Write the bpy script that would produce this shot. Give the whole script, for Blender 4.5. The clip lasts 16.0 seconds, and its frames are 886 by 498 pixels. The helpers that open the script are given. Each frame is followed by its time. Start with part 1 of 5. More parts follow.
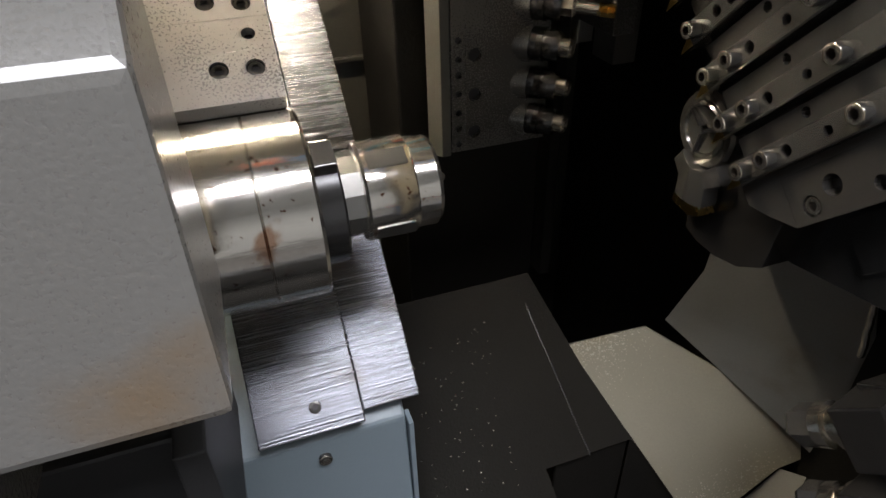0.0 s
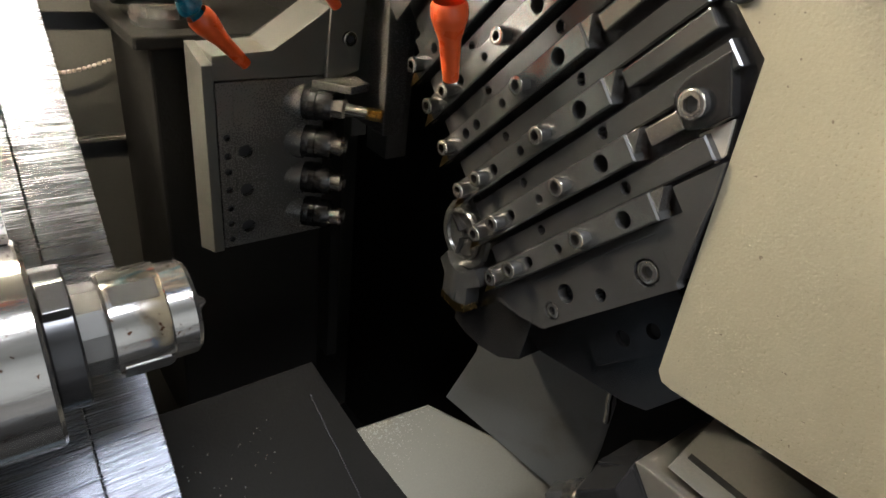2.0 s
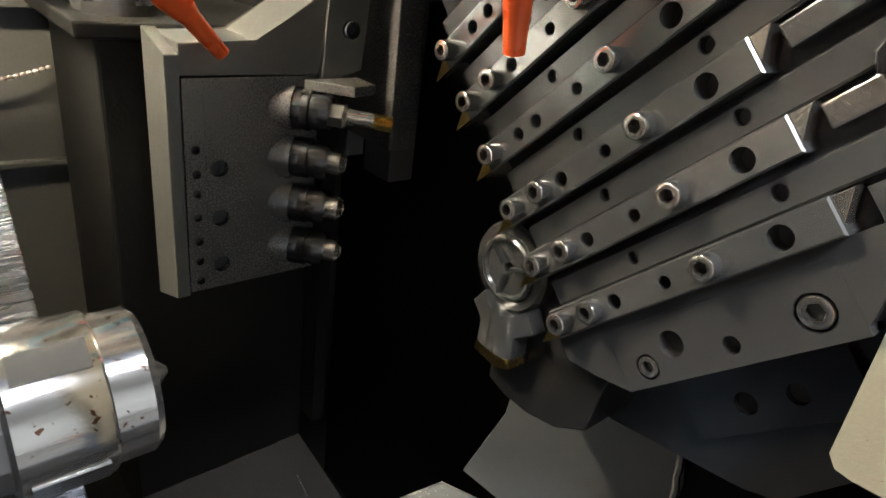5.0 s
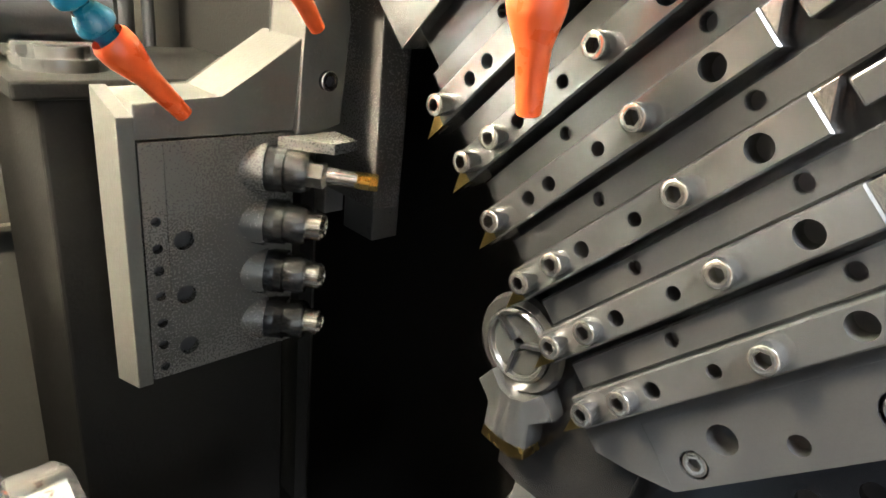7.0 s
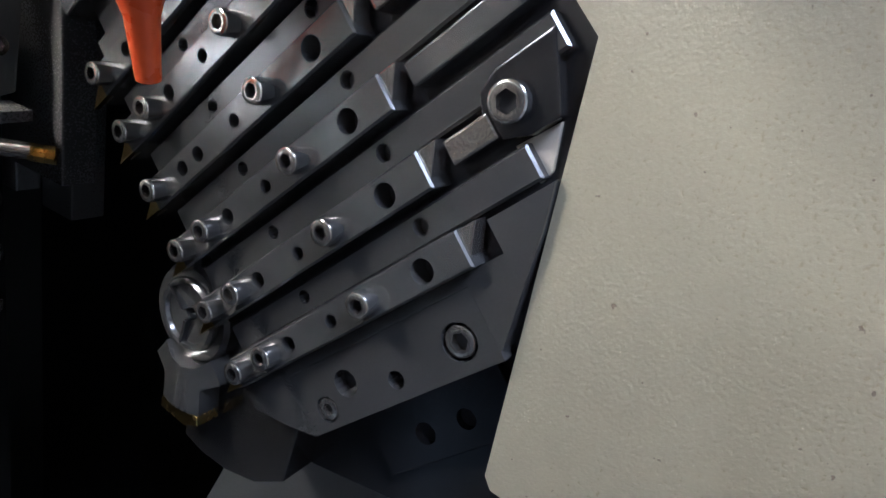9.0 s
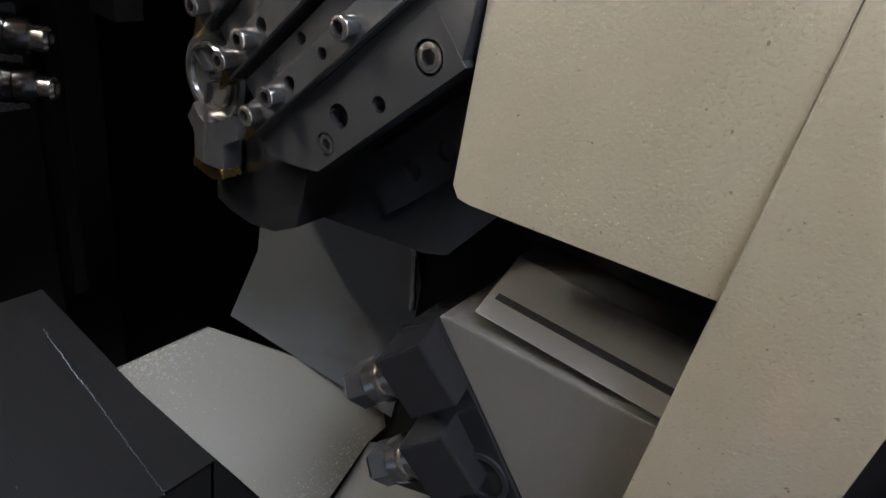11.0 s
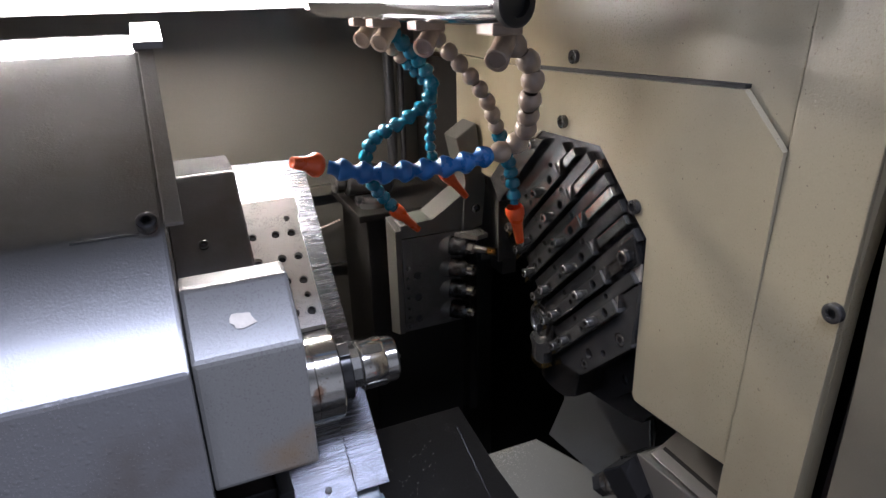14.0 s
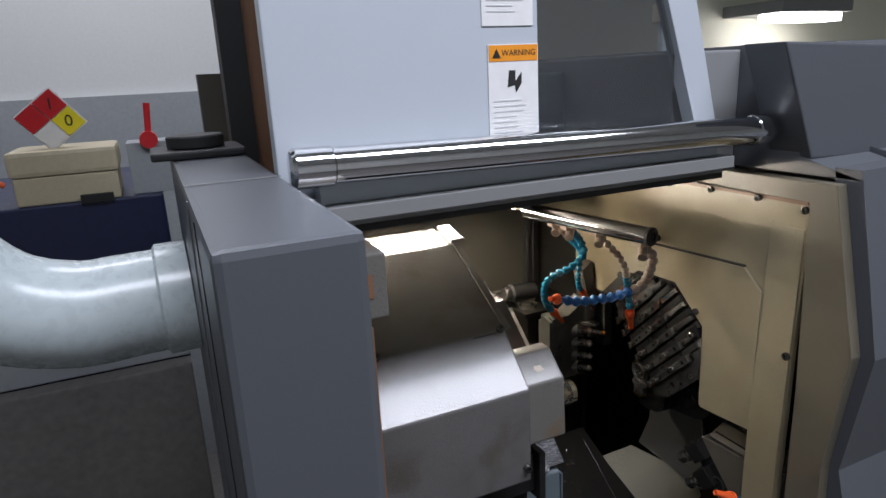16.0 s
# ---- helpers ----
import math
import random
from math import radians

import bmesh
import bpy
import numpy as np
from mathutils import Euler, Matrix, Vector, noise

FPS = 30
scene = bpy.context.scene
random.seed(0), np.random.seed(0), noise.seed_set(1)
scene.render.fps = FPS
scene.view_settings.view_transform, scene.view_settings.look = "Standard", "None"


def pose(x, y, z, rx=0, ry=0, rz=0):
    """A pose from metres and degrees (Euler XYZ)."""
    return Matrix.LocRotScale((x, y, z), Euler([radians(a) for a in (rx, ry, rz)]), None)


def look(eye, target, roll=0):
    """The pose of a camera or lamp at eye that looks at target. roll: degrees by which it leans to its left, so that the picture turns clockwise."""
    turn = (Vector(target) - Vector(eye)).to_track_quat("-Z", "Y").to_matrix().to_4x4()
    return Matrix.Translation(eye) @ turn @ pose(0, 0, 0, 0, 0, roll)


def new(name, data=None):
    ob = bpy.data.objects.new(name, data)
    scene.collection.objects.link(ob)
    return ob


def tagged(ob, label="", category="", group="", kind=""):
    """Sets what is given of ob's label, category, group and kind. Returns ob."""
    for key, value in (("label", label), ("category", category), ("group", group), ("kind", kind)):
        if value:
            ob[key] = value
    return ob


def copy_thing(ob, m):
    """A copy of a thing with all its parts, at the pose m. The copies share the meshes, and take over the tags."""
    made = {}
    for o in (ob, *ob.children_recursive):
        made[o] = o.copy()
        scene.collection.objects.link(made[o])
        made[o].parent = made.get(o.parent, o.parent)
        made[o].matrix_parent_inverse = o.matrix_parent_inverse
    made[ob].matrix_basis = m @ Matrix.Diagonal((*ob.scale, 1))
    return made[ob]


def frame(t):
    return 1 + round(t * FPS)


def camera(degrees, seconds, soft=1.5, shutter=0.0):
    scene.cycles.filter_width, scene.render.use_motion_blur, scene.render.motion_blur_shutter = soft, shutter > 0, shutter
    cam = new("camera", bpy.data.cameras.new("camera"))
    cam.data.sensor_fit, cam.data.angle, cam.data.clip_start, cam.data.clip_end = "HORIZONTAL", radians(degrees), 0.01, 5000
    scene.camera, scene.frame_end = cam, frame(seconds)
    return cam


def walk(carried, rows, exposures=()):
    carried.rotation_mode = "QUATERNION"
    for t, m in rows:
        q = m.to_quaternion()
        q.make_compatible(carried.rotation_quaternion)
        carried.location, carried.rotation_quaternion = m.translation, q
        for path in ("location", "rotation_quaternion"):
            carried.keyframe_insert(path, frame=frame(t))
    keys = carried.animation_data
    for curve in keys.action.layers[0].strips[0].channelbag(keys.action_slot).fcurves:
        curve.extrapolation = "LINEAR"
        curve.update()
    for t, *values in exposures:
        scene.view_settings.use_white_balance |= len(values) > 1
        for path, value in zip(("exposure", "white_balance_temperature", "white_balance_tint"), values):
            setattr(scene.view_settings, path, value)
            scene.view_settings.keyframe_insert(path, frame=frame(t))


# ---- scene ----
cam = camera(70.2, 16.0)
PATH = [
    (0, (0.015, -0.007, 1.236), (0.542, 1.549, 0.096), -1.6),
    (0.5, (0.025, 0.003, 1.231), (0.834, 1.427, 0.084), 2.7),
    (1, (0.032, 0.008, 1.248), (0.956, 1.383, 0.127), 4.6),
    (1.2, (0.032, 0.004, 1.252), (0.976, 1.377, 0.147), 5.2),
    (1.5, (0.034, 0.0, 1.256), (1.006, 1.361, 0.159), 5.0),
    (1.8, (0.031, 0.002, 1.263), (1.082, 1.344, 0.216), 5.9),
    (2, (0.034, 0.0, 1.266), (1.145, 1.339, 0.28), 7.4),
    (2.5, (0.023, -0.006, 1.269), (1.19, 1.34, 0.36), 8.6),
    (3, (0.021, -0.02, 1.277), (1.202, 1.325, 0.384), 7.9),
    (3.5, (0.027, -0.01, 1.269), (1.229, 1.32, 0.382), 8.3),
    (4, (0.039, 0.024, 1.257), (1.245, 1.38, 0.415), 7.2),
    (4.2, (0.044, 0.038, 1.247), (1.256, 1.387, 0.403), 7.7),
    (6.3, (0.062, 0.113, 1.203), (1.324, 1.412, 0.355), 6.9),
    (6.5, (0.065, 0.116, 1.207), (1.333, 1.425, 0.384), 6.4),
    (7, (0.07, 0.116, 1.219), (1.388, 1.418, 0.465), 6.6),
    (7.5, (0.072, 0.105, 1.221), (1.491, 1.357, 0.574), 7.7),
    (8, (0.078, 0.095, 1.221), (1.623, 1.209, 0.611), 9.0),
    (8.5, (0.077, 0.079, 1.221), (1.711, 1.066, 0.623), 11.6),
    (9, (0.092, 0.056, 1.223), (1.773, 0.916, 0.564), 12.5),
    (9.5, (0.098, 0.031, 1.201), (1.752, 0.882, 0.467), 14.6),
    (10, (0.084, 0.015, 1.194), (1.69, 0.897, 0.392), 13.1),
    (10.2, (0.081, 0.012, 1.189), (1.647, 0.903, 0.322), 11.9),
    (12.3, (0.053, -0.024, 1.183), (1.49, 0.901, 0.144), 10.4),
    (12.5, (0.047, -0.022, 1.208), (1.441, 1.013, 0.215), 6.6),
    (13, (0.009, -0.053, 1.276), (1.118, 1.368, 0.407), 1.4),
    (13.5, (-0.013, -0.115, 1.337), (0.945, 1.443, 0.528), -1.0),
    (14, (-0.057, -0.236, 1.403), (0.667, 1.469, 0.65), -1.4),
    (14.5, (-0.094, -0.367, 1.448), (0.499, 1.411, 0.75), -2.0),
    (15, (-0.163, -0.462, 1.518), (0.361, 1.37, 0.912), -2.7),
    (15.2, (-0.227, -0.49, 1.533), (0.36, 1.334, 0.96), -1.3),
    (15.5, (-0.344, -0.549, 1.556), (0.288, 1.27, 1.015), -2.9),
    (16, (-0.505, -0.584, 1.642), (0.279, 1.176, 1.106), -2.8),
]
EXPOSURES = [
    (0, 1.4, 6500, 17), (1.5, 1.7, 6200, 15), (3.5, 2.05, 5850, 14), (4.2, 2.05, 5950, 14), (6.5, 3.3, 6000, 12), (7, 3.6, 6000, 12), (8, 2.95, 5800, 14),
    (9, 1.7, 5000, 19), (10, 1.4, 5450, 21), (12.5, 2.45, 5200, 18), (13, 2.5, 5100, 18), (13.5, 1.8, 5300, 20), (14, 1.05, 5500, 24), (15, 0.35, 5850, 24), (16, 0.4, 6200, 18),
]
walk(cam, [(t, look(eye, target, roll)) for t, eye, target, roll in PATH], EXPOSURES)

# ---- light ----
world = bpy.data.worlds.new("world")
scene.world = world
world.use_nodes = True
world.node_tree.nodes["Background"].inputs[0].default_value = (0.75, 0.85, 1.0, 1)
world.node_tree.nodes["Background"].inputs[1].default_value = 0.15


def area_lamp(name, where, target, sx, sy, power, colour):
    data = bpy.data.lights.new(name, "AREA")
    data.shape, data.size, data.size_y, data.energy, data.color = "RECTANGLE", sx, sy, power, colour
    ob = new(name, data)
    ob.matrix_world = look(where, target)
    return ob


HALL = 30.0
for lamp_x in (-0.35, 0.9):
    area_lamp("ceiling_light", (lamp_x, -0.95, 3.2), (lamp_x, -0.95, 0), 1.2, 0.6, HALL, (0.91, 0.955, 1.0))
area_lamp("ceiling_light", (-0.6, 1.5, 3.2), (-0.6, 1.5, 0), 1.2, 0.35, HALL * 0.5, (0.95, 0.97, 1.0))
TUBE = 85.0


# ---- materials ----
def material(name, colour, rough=0.5, metal=0.0, other=None, grain=60.0, blot=6.0, mix=0.35, bump=0.1, stretch=(1, 1, 1), rough_var=0.15, coat=0.0, stain=None, stain_at=0.62, soft=0.2, drops=0.0, specks=None, speck_size=150, spec=0.5, speck_at=0.72):
    m = bpy.data.materials.new(name)
    m.use_nodes = True
    nt = m.node_tree
    N, L = nt.nodes, nt.links
    p = N["Principled BSDF"]
    p.inputs["Metallic"].default_value = metal
    p.inputs["Specular IOR Level"].default_value = spec
    p.inputs["Coat Weight"].default_value = coat
    p.inputs["Coat Roughness"].default_value = 0.15
    tc = N.new("ShaderNodeTexCoord")
    mp = N.new("ShaderNodeMapping")
    mp.inputs["Scale"].default_value = stretch
    L.new(tc.outputs["Object"], mp.inputs[0])
    fine, big = N.new("ShaderNodeTexNoise"), N.new("ShaderNodeTexNoise")
    fine.inputs["Scale"].default_value, fine.inputs["Detail"].default_value = grain * 4, 6
    big.inputs["Scale"].default_value, big.inputs["Detail"].default_value = blot, 5
    L.new(mp.outputs[0], fine.inputs["Vector"])
    L.new(tc.outputs["Object"], big.inputs["Vector"])
    if other is None:
        other = tuple(c * 0.6 for c in colour)
    both = N.new("ShaderNodeMath")
    both.operation = "MULTIPLY_ADD"
    both.inputs[1].default_value = 0.5
    half = N.new("ShaderNodeMath")
    half.operation = "MULTIPLY"
    half.inputs[1].default_value = 0.5
    L.new(big.outputs[0], half.inputs[0])
    L.new(fine.outputs[0], both.inputs[0])
    L.new(half.outputs[0], both.inputs[2])
    ramp = N.new("ShaderNodeValToRGB")
    ramp.color_ramp.elements[0].position, ramp.color_ramp.elements[1].position = 0.5 - 0.25 * mix - 0.05, 0.5 + 0.3 * mix
    ramp.color_ramp.elements[0].color, ramp.color_ramp.elements[1].color = (*other, 1), (*colour, 1)
    L.new(both.outputs[0], ramp.inputs[0])
    out = ramp.outputs[0]
    if stain:
        st = N.new("ShaderNodeTexNoise")
        st.inputs["Scale"].default_value, st.inputs["Detail"].default_value = blot * 1.7, 8
        L.new(tc.outputs["Object"], st.inputs["Vector"])
        sr = N.new("ShaderNodeMapRange")
        sr.interpolation_type = "SMOOTHERSTEP"
        sr.inputs[1].default_value, sr.inputs[2].default_value = stain_at, stain_at + soft
        L.new(st.outputs[0], sr.inputs[0])
        mx = N.new("ShaderNodeMix")
        mx.data_type = "RGBA"
        L.new(sr.outputs[0], mx.inputs[0])
        L.new(out, mx.inputs[6])
        mx.inputs[7].default_value = (*stain, 1)
        out = mx.outputs[2]
    if specks:
        sp = N.new("ShaderNodeTexNoise")
        sp.inputs["Scale"].default_value, sp.inputs["Detail"].default_value = speck_size, 2
        L.new(tc.outputs["Object"], sp.inputs["Vector"])
        sq = N.new("ShaderNodeMapRange")
        sq.inputs[1].default_value, sq.inputs[2].default_value = speck_at, speck_at + 0.03
        L.new(sp.outputs[0], sq.inputs[0])
        my = N.new("ShaderNodeMix")
        my.data_type = "RGBA"
        L.new(sq.outputs[0], my.inputs[0])
        L.new(out, my.inputs[6])
        my.inputs[7].default_value = (*specks, 1)
        out = my.outputs[2]
    L.new(out, p.inputs["Base Color"])
    rr = N.new("ShaderNodeMapRange")
    rr.inputs[1].default_value, rr.inputs[2].default_value = 0.3, 0.7
    rr.inputs[3].default_value, rr.inputs[4].default_value = max(0.03, rough - rough_var * 0.6), min(1, rough + rough_var * 0.6)
    L.new(both.outputs[0], rr.inputs[0])
    L.new(rr.outputs[0], p.inputs["Roughness"])
    if bump:
        bp = N.new("ShaderNodeBump")
        bp.inputs["Strength"].default_value, bp.inputs["Distance"].default_value = bump, 0.001
        height = fine.outputs[0]
        if drops:
            vo = N.new("ShaderNodeTexVoronoi")
            vo.inputs["Scale"].default_value = 190
            L.new(tc.outputs["Object"], vo.inputs["Vector"])
            dr = N.new("ShaderNodeMapRange")
            dr.inputs[1].default_value, dr.inputs[2].default_value, dr.inputs[3].default_value, dr.inputs[4].default_value = 0.12, 0.34, 1.0, 0.0
            L.new(vo.outputs["Distance"], dr.inputs[0])
            where = N.new("ShaderNodeMapRange")
            where.inputs[1].default_value, where.inputs[2].default_value = 0.42, 0.56
            L.new(big.outputs[0], where.inputs[0])
            ml = N.new("ShaderNodeMath")
            ml.operation = "MULTIPLY"
            L.new(dr.outputs[0], ml.inputs[0])
            L.new(where.outputs[0], ml.inputs[1])
            ad = N.new("ShaderNodeMath")
            ad.operation = "MULTIPLY_ADD"
            ad.inputs[1].default_value = drops
            L.new(ml.outputs[0], ad.inputs[0])
            L.new(fine.outputs[0], ad.inputs[2])
            height = ad.outputs[0]
        L.new(height, bp.inputs["Height"])
        L.new(bp.outputs[0], p.inputs["Normal"])
    return m


def glow(name, colour, strength):
    m = bpy.data.materials.new(name)
    m.use_nodes = True
    p = m.node_tree.nodes["Principled BSDF"]
    p.inputs["Base Color"].default_value = (*colour, 1)
    p.inputs["Emission Color"].default_value = (*colour, 1)
    p.inputs["Emission Strength"].default_value = strength
    return m


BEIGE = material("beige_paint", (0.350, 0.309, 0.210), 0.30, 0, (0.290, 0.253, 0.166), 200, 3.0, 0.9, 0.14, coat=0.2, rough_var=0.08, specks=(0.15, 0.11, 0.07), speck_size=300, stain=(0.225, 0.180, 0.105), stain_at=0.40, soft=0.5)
# The wall's beige in a darker tone, for the door jamb.
JAMB = material("dark_beige_paint", (0.155, 0.140, 0.103), 0.36, 0, (0.130, 0.116, 0.085), 200, 5, 1.0, 0.10, coat=0.1, rough_var=0.06, stain=(0.10, 0.08, 0.055), stain_at=0.40, soft=0.45)
WET_GREY = material("oily_grey_paint", (0.128, 0.125, 0.122), 0.24, 0, (0.106, 0.103, 0.100), 160, 6, 0.9, 0.22, coat=0.6, rough_var=0.10, stain=(0.085, 0.073, 0.062), stain_at=0.45, soft=0.3, drops=0.8)
GREY_PAINT = material("grey_paint", (0.140, 0.136, 0.124), 0.30, 0, (0.120, 0.116, 0.105), 160, 6, 0.9, 0.14, coat=0.3, rough_var=0.10, stain=(0.14, 0.10, 0.06), stain_at=0.56, soft=0.2, drops=1.0)
COVER = material("oily_dark_cover", (0.125, 0.116, 0.094), 0.32, 0, (0.10, 0.092, 0.075), 150, 8, 1.0, 0.10, coat=0.3, rough_var=0.08)
PEELED = material("bare_filler", (0.62, 0.56, 0.47), 0.6, 0, (0.45, 0.40, 0.33), 60, 30, 0.5, 0.2)
BLACKOX = material("black_oxide_steel", (0.092, 0.088, 0.081), 0.23, 0.55, (0.070, 0.067, 0.061), 300, 16, 1.0, 0.02, coat=0.4, rough_var=0.08)
BLACKGLOSS = material("black_glossy_steel", (0.022, 0.021, 0.020), 0.22, 0.2, (0.016, 0.015, 0.014), 300, 20, 1.0, 0.08, coat=0.3, rough_var=0.07)
BARSTEEL = material("oiled_tool_steel", (0.20, 0.194, 0.177), 0.20, 0.75, (0.160, 0.154, 0.140), 300, 22, 1.0, 0.02, stretch=(0.1, 1, 1), coat=0.4, rough_var=0.08)
ARMGREY = material("oily_arm_paint", (0.105, 0.100, 0.084), 0.36, 0, (0.085, 0.081, 0.067), 150, 9, 0.9, 0.14, coat=0.15, rough_var=0.1)
DARKBLOCK = material("dark_cast_steel", (0.150, 0.141, 0.125), 0.28, 0.45, (0.143, 0.134, 0.119), 250, 12, 1.0, 0.03, coat=0.25, rough_var=0.09)
SCREWSTEEL = material("oily_screw_steel", (0.66, 0.61, 0.54), 0.17, 0.95, (0.46, 0.42, 0.36), 300, 90, 0.9, 0.10, coat=0.3, rough_var=0.06)
BRIGHT = material("ground_steel", (0.60, 0.57, 0.52), 0.15, 0.95, (0.46, 0.43, 0.38), 200, 26, 0.8, 0.05, stretch=(0.15, 1, 1), rough_var=0.07, stain=(0.30, 0.19, 0.13), stain_at=0.60, soft=0.1, specks=(0.13, 0.065, 0.04), speck_size=380, speck_at=0.668)
BRUSHED = material("scraped_slide_steel", (0.21, 0.218, 0.238), 0.26, 0.95, (0.065, 0.065, 0.070), 90, 14, 0.9, 0.34, stretch=(0.02, 2.6, 2.6), rough_var=0.16, stain=(0.075, 0.066, 0.06), stain_at=0.45, soft=0.3)
PLATE = material("milled_plate_steel", (0.54, 0.525, 0.50), 0.28, 0.65, (0.515, 0.50, 0.475), 250, 20, 1.0, 0.02, rough_var=0.03, stain=(0.46, 0.40, 0.36), stain_at=0.55, soft=0.4)
CHROME = material("chrome", (0.75, 0.76, 0.78), 0.09, 1.0, (0.66, 0.67, 0.69), 30, 8, 0.4, 0.02, rough_var=0.04)
DARKWALL = material("oily_dark_enclosure", (0.066, 0.062, 0.050), 0.40, 0, (0.046, 0.043, 0.034), 120, 4, 0.8, 0.12, coat=0.12)
# Pale base and yellow blots put warm lamp light into the tray's colour.
TRAY = material("wet_lamplit_tray_steel", (0.45, 0.42, 0.33), 0.26, 0.35, (0.37, 0.34, 0.26), 150, 5, 1.0, 0.05, coat=0.3, rough_var=0.06, stain=(0.40, 0.29, 0.11), stain_at=0.50, soft=0.3)
# Oily black that also carries the shade of recesses and the chamber's depth.
SUMP_SHADE = material("oily_black_and_shade", (0.016, 0.0148, 0.0125), 0.58, 0, (0.011, 0.0100, 0.0085), 120, 9, 0.8, 0.25, rough_var=0.12, spec=0.10)
CHUTE = material("wet_chute_steel", (0.31, 0.31, 0.29), 0.36, 0.35, (0.25, 0.248, 0.23), 150, 5, 1.0, 0.06, coat=0.2, rough_var=0.08, stain=(0.12, 0.085, 0.05), stain_at=0.55, soft=0.25)
BLUEGREY = material("blue_grey_paint", (0.20, 0.245, 0.27), 0.33, 0, (0.17, 0.21, 0.235), 200, 7, 0.9, 0.08, coat=0.2, rough_var=0.07)
DOORPAINT = material("pale_blue_grey_paint", (0.50, 0.545, 0.59), 0.36, 0, (0.47, 0.515, 0.56), 250, 3, 1.0, 0.04, coat=0.1, rough_var=0.05)
BODYGREY = material("slate_grey_paint", (0.092, 0.100, 0.112), 0.40, 0, (0.083, 0.090, 0.101), 200, 2, 1.2, 0.07, coat=0.05, rough_var=0.07)
MIDGREY = material("mid_grey_paint", (0.24, 0.245, 0.245), 0.45, 0, (0.21, 0.215, 0.215), 220, 4, 1.0, 0.06, rough_var=0.07)
# Black rubber, used as well for the shade inside holes and sockets.
RUBBER_SHADE = material("black_rubber_and_shade", (0.014, 0.014, 0.014), 0.55, 0, (0.010, 0.010, 0.010), 200, 20, 0.8, 0.10, rough_var=0.06)
BLUE = material("blue_hose_plastic", (0.015, 0.14, 0.42), 0.28, 0, (0.010, 0.09, 0.30), 30, 12, 0.5, 0.03, coat=0.2)
TEAL = material("teal_hose_plastic", (0.012, 0.17, 0.27), 0.26, 0, (0.008, 0.10, 0.17), 30, 12, 0.5, 0.03, coat=0.3)
NYLON = material("oily_tan_plastic", (0.36, 0.29, 0.23), 0.34, 0, (0.26, 0.20, 0.155), 30, 14, 0.5, 0.05, coat=0.2)
ORANGE = material("orange_nozzle_plastic", (0.85, 0.13, 0.025), 0.30, 0, (0.70, 0.09, 0.018), 30, 14, 0.5, 0.03, coat=0.2)
BROWN = material("brown_and_rust", (0.22, 0.115, 0.062), 0.45, 0, (0.17, 0.088, 0.047), 200, 8, 0.9, 0.08)
WHITE = material("white_wall_paint", (0.72, 0.73, 0.71), 0.7, 0, (0.66, 0.67, 0.65), 20, 2, 0.5, 0.05)
CREAM = material("cream_wall_paint", (0.74, 0.74, 0.62), 0.7, 0, (0.68, 0.68, 0.56), 20, 2, 0.5, 0.05)
DADO = material("grey_wall_paint", (0.34, 0.36, 0.37), 0.6, 0, (0.28, 0.30, 0.31), 20, 2.5, 0.5, 0.06)
CONCRETE = material("oily_concrete", (0.20, 0.19, 0.175), 0.5, 0, (0.11, 0.105, 0.10), 12, 3, 0.6, 0.2)
PVC = material("grey_duct_plastic", (0.50, 0.57, 0.58), 0.28, 0, (0.45, 0.51, 0.52), 20, 5, 0.4, 0.03, coat=0.2)
NAVY = material("navy_paint", (0.018, 0.024, 0.075), 0.4, 0, (0.012, 0.016, 0.05), 20, 4, 0.5, 0.05)
BOXBEIGE = material("beige_box_plastic", (0.55, 0.49, 0.33), 0.5, 0, (0.48, 0.42, 0.28), 30, 5, 0.5, 0.05)
STICKER = material("white_sticker", (0.80, 0.80, 0.79), 0.45, 0, (0.74, 0.74, 0.73), 20, 8, 0.4, 0.0)
STICKORANGE = material("orange_sticker", (0.85, 0.32, 0.02), 0.45, 0, (0.78, 0.28, 0.02), 20, 8, 0.4, 0.0)
INK = material("black_ink", (0.02, 0.02, 0.02), 0.5, 0, (0.014, 0.014, 0.014), 20, 8, 0.4, 0.0)
PALEINK = material("grey_print", (0.64, 0.66, 0.68), 0.5, 0, (0.60, 0.62, 0.64), 20, 8, 0.4, 0.0)
RED = material("red_plastic", (0.62, 0.02, 0.025), 0.4, 0, (0.5, 0.015, 0.02), 20, 8, 0.4, 0.0)
YELLOW = material("yellow_print", (0.85, 0.72, 0.02), 0.45, 0, (0.78, 0.65, 0.02), 20, 8, 0.4, 0.0)
RUSTY = material("stained_bare_steel", (0.62, 0.56, 0.45), 0.4, 0.3, (0.52, 0.46, 0.36), 200, 30, 0.9, 0.1, stain=(0.42, 0.20, 0.06), stain_at=0.56, soft=0.12)
BRASS = material("gold_coated_carbide", (0.62, 0.42, 0.14), 0.25, 1.0, (0.5, 0.32, 0.1), 40, 30, 0.5, 0.03)
LAMPGLOW = glow("lamp_tube_glow", (1.0, 0.89, 0.67), TUBE)
HALLGLOW = glow("hall_lamp_glow", (1.0, 0.98, 0.92), 12.0)


def clear(name, colour, rough, alpha):
    m = bpy.data.materials.new(name)
    m.use_nodes = True
    p = m.node_tree.nodes["Principled BSDF"]
    p.inputs["Base Color"].default_value = (*colour, 1)
    p.inputs["Roughness"].default_value = rough
    p.inputs["Alpha"].default_value = alpha
    return m


WINDOW = clear("smoked_window", (0.05, 0.055, 0.06), 0.12, 0.45)


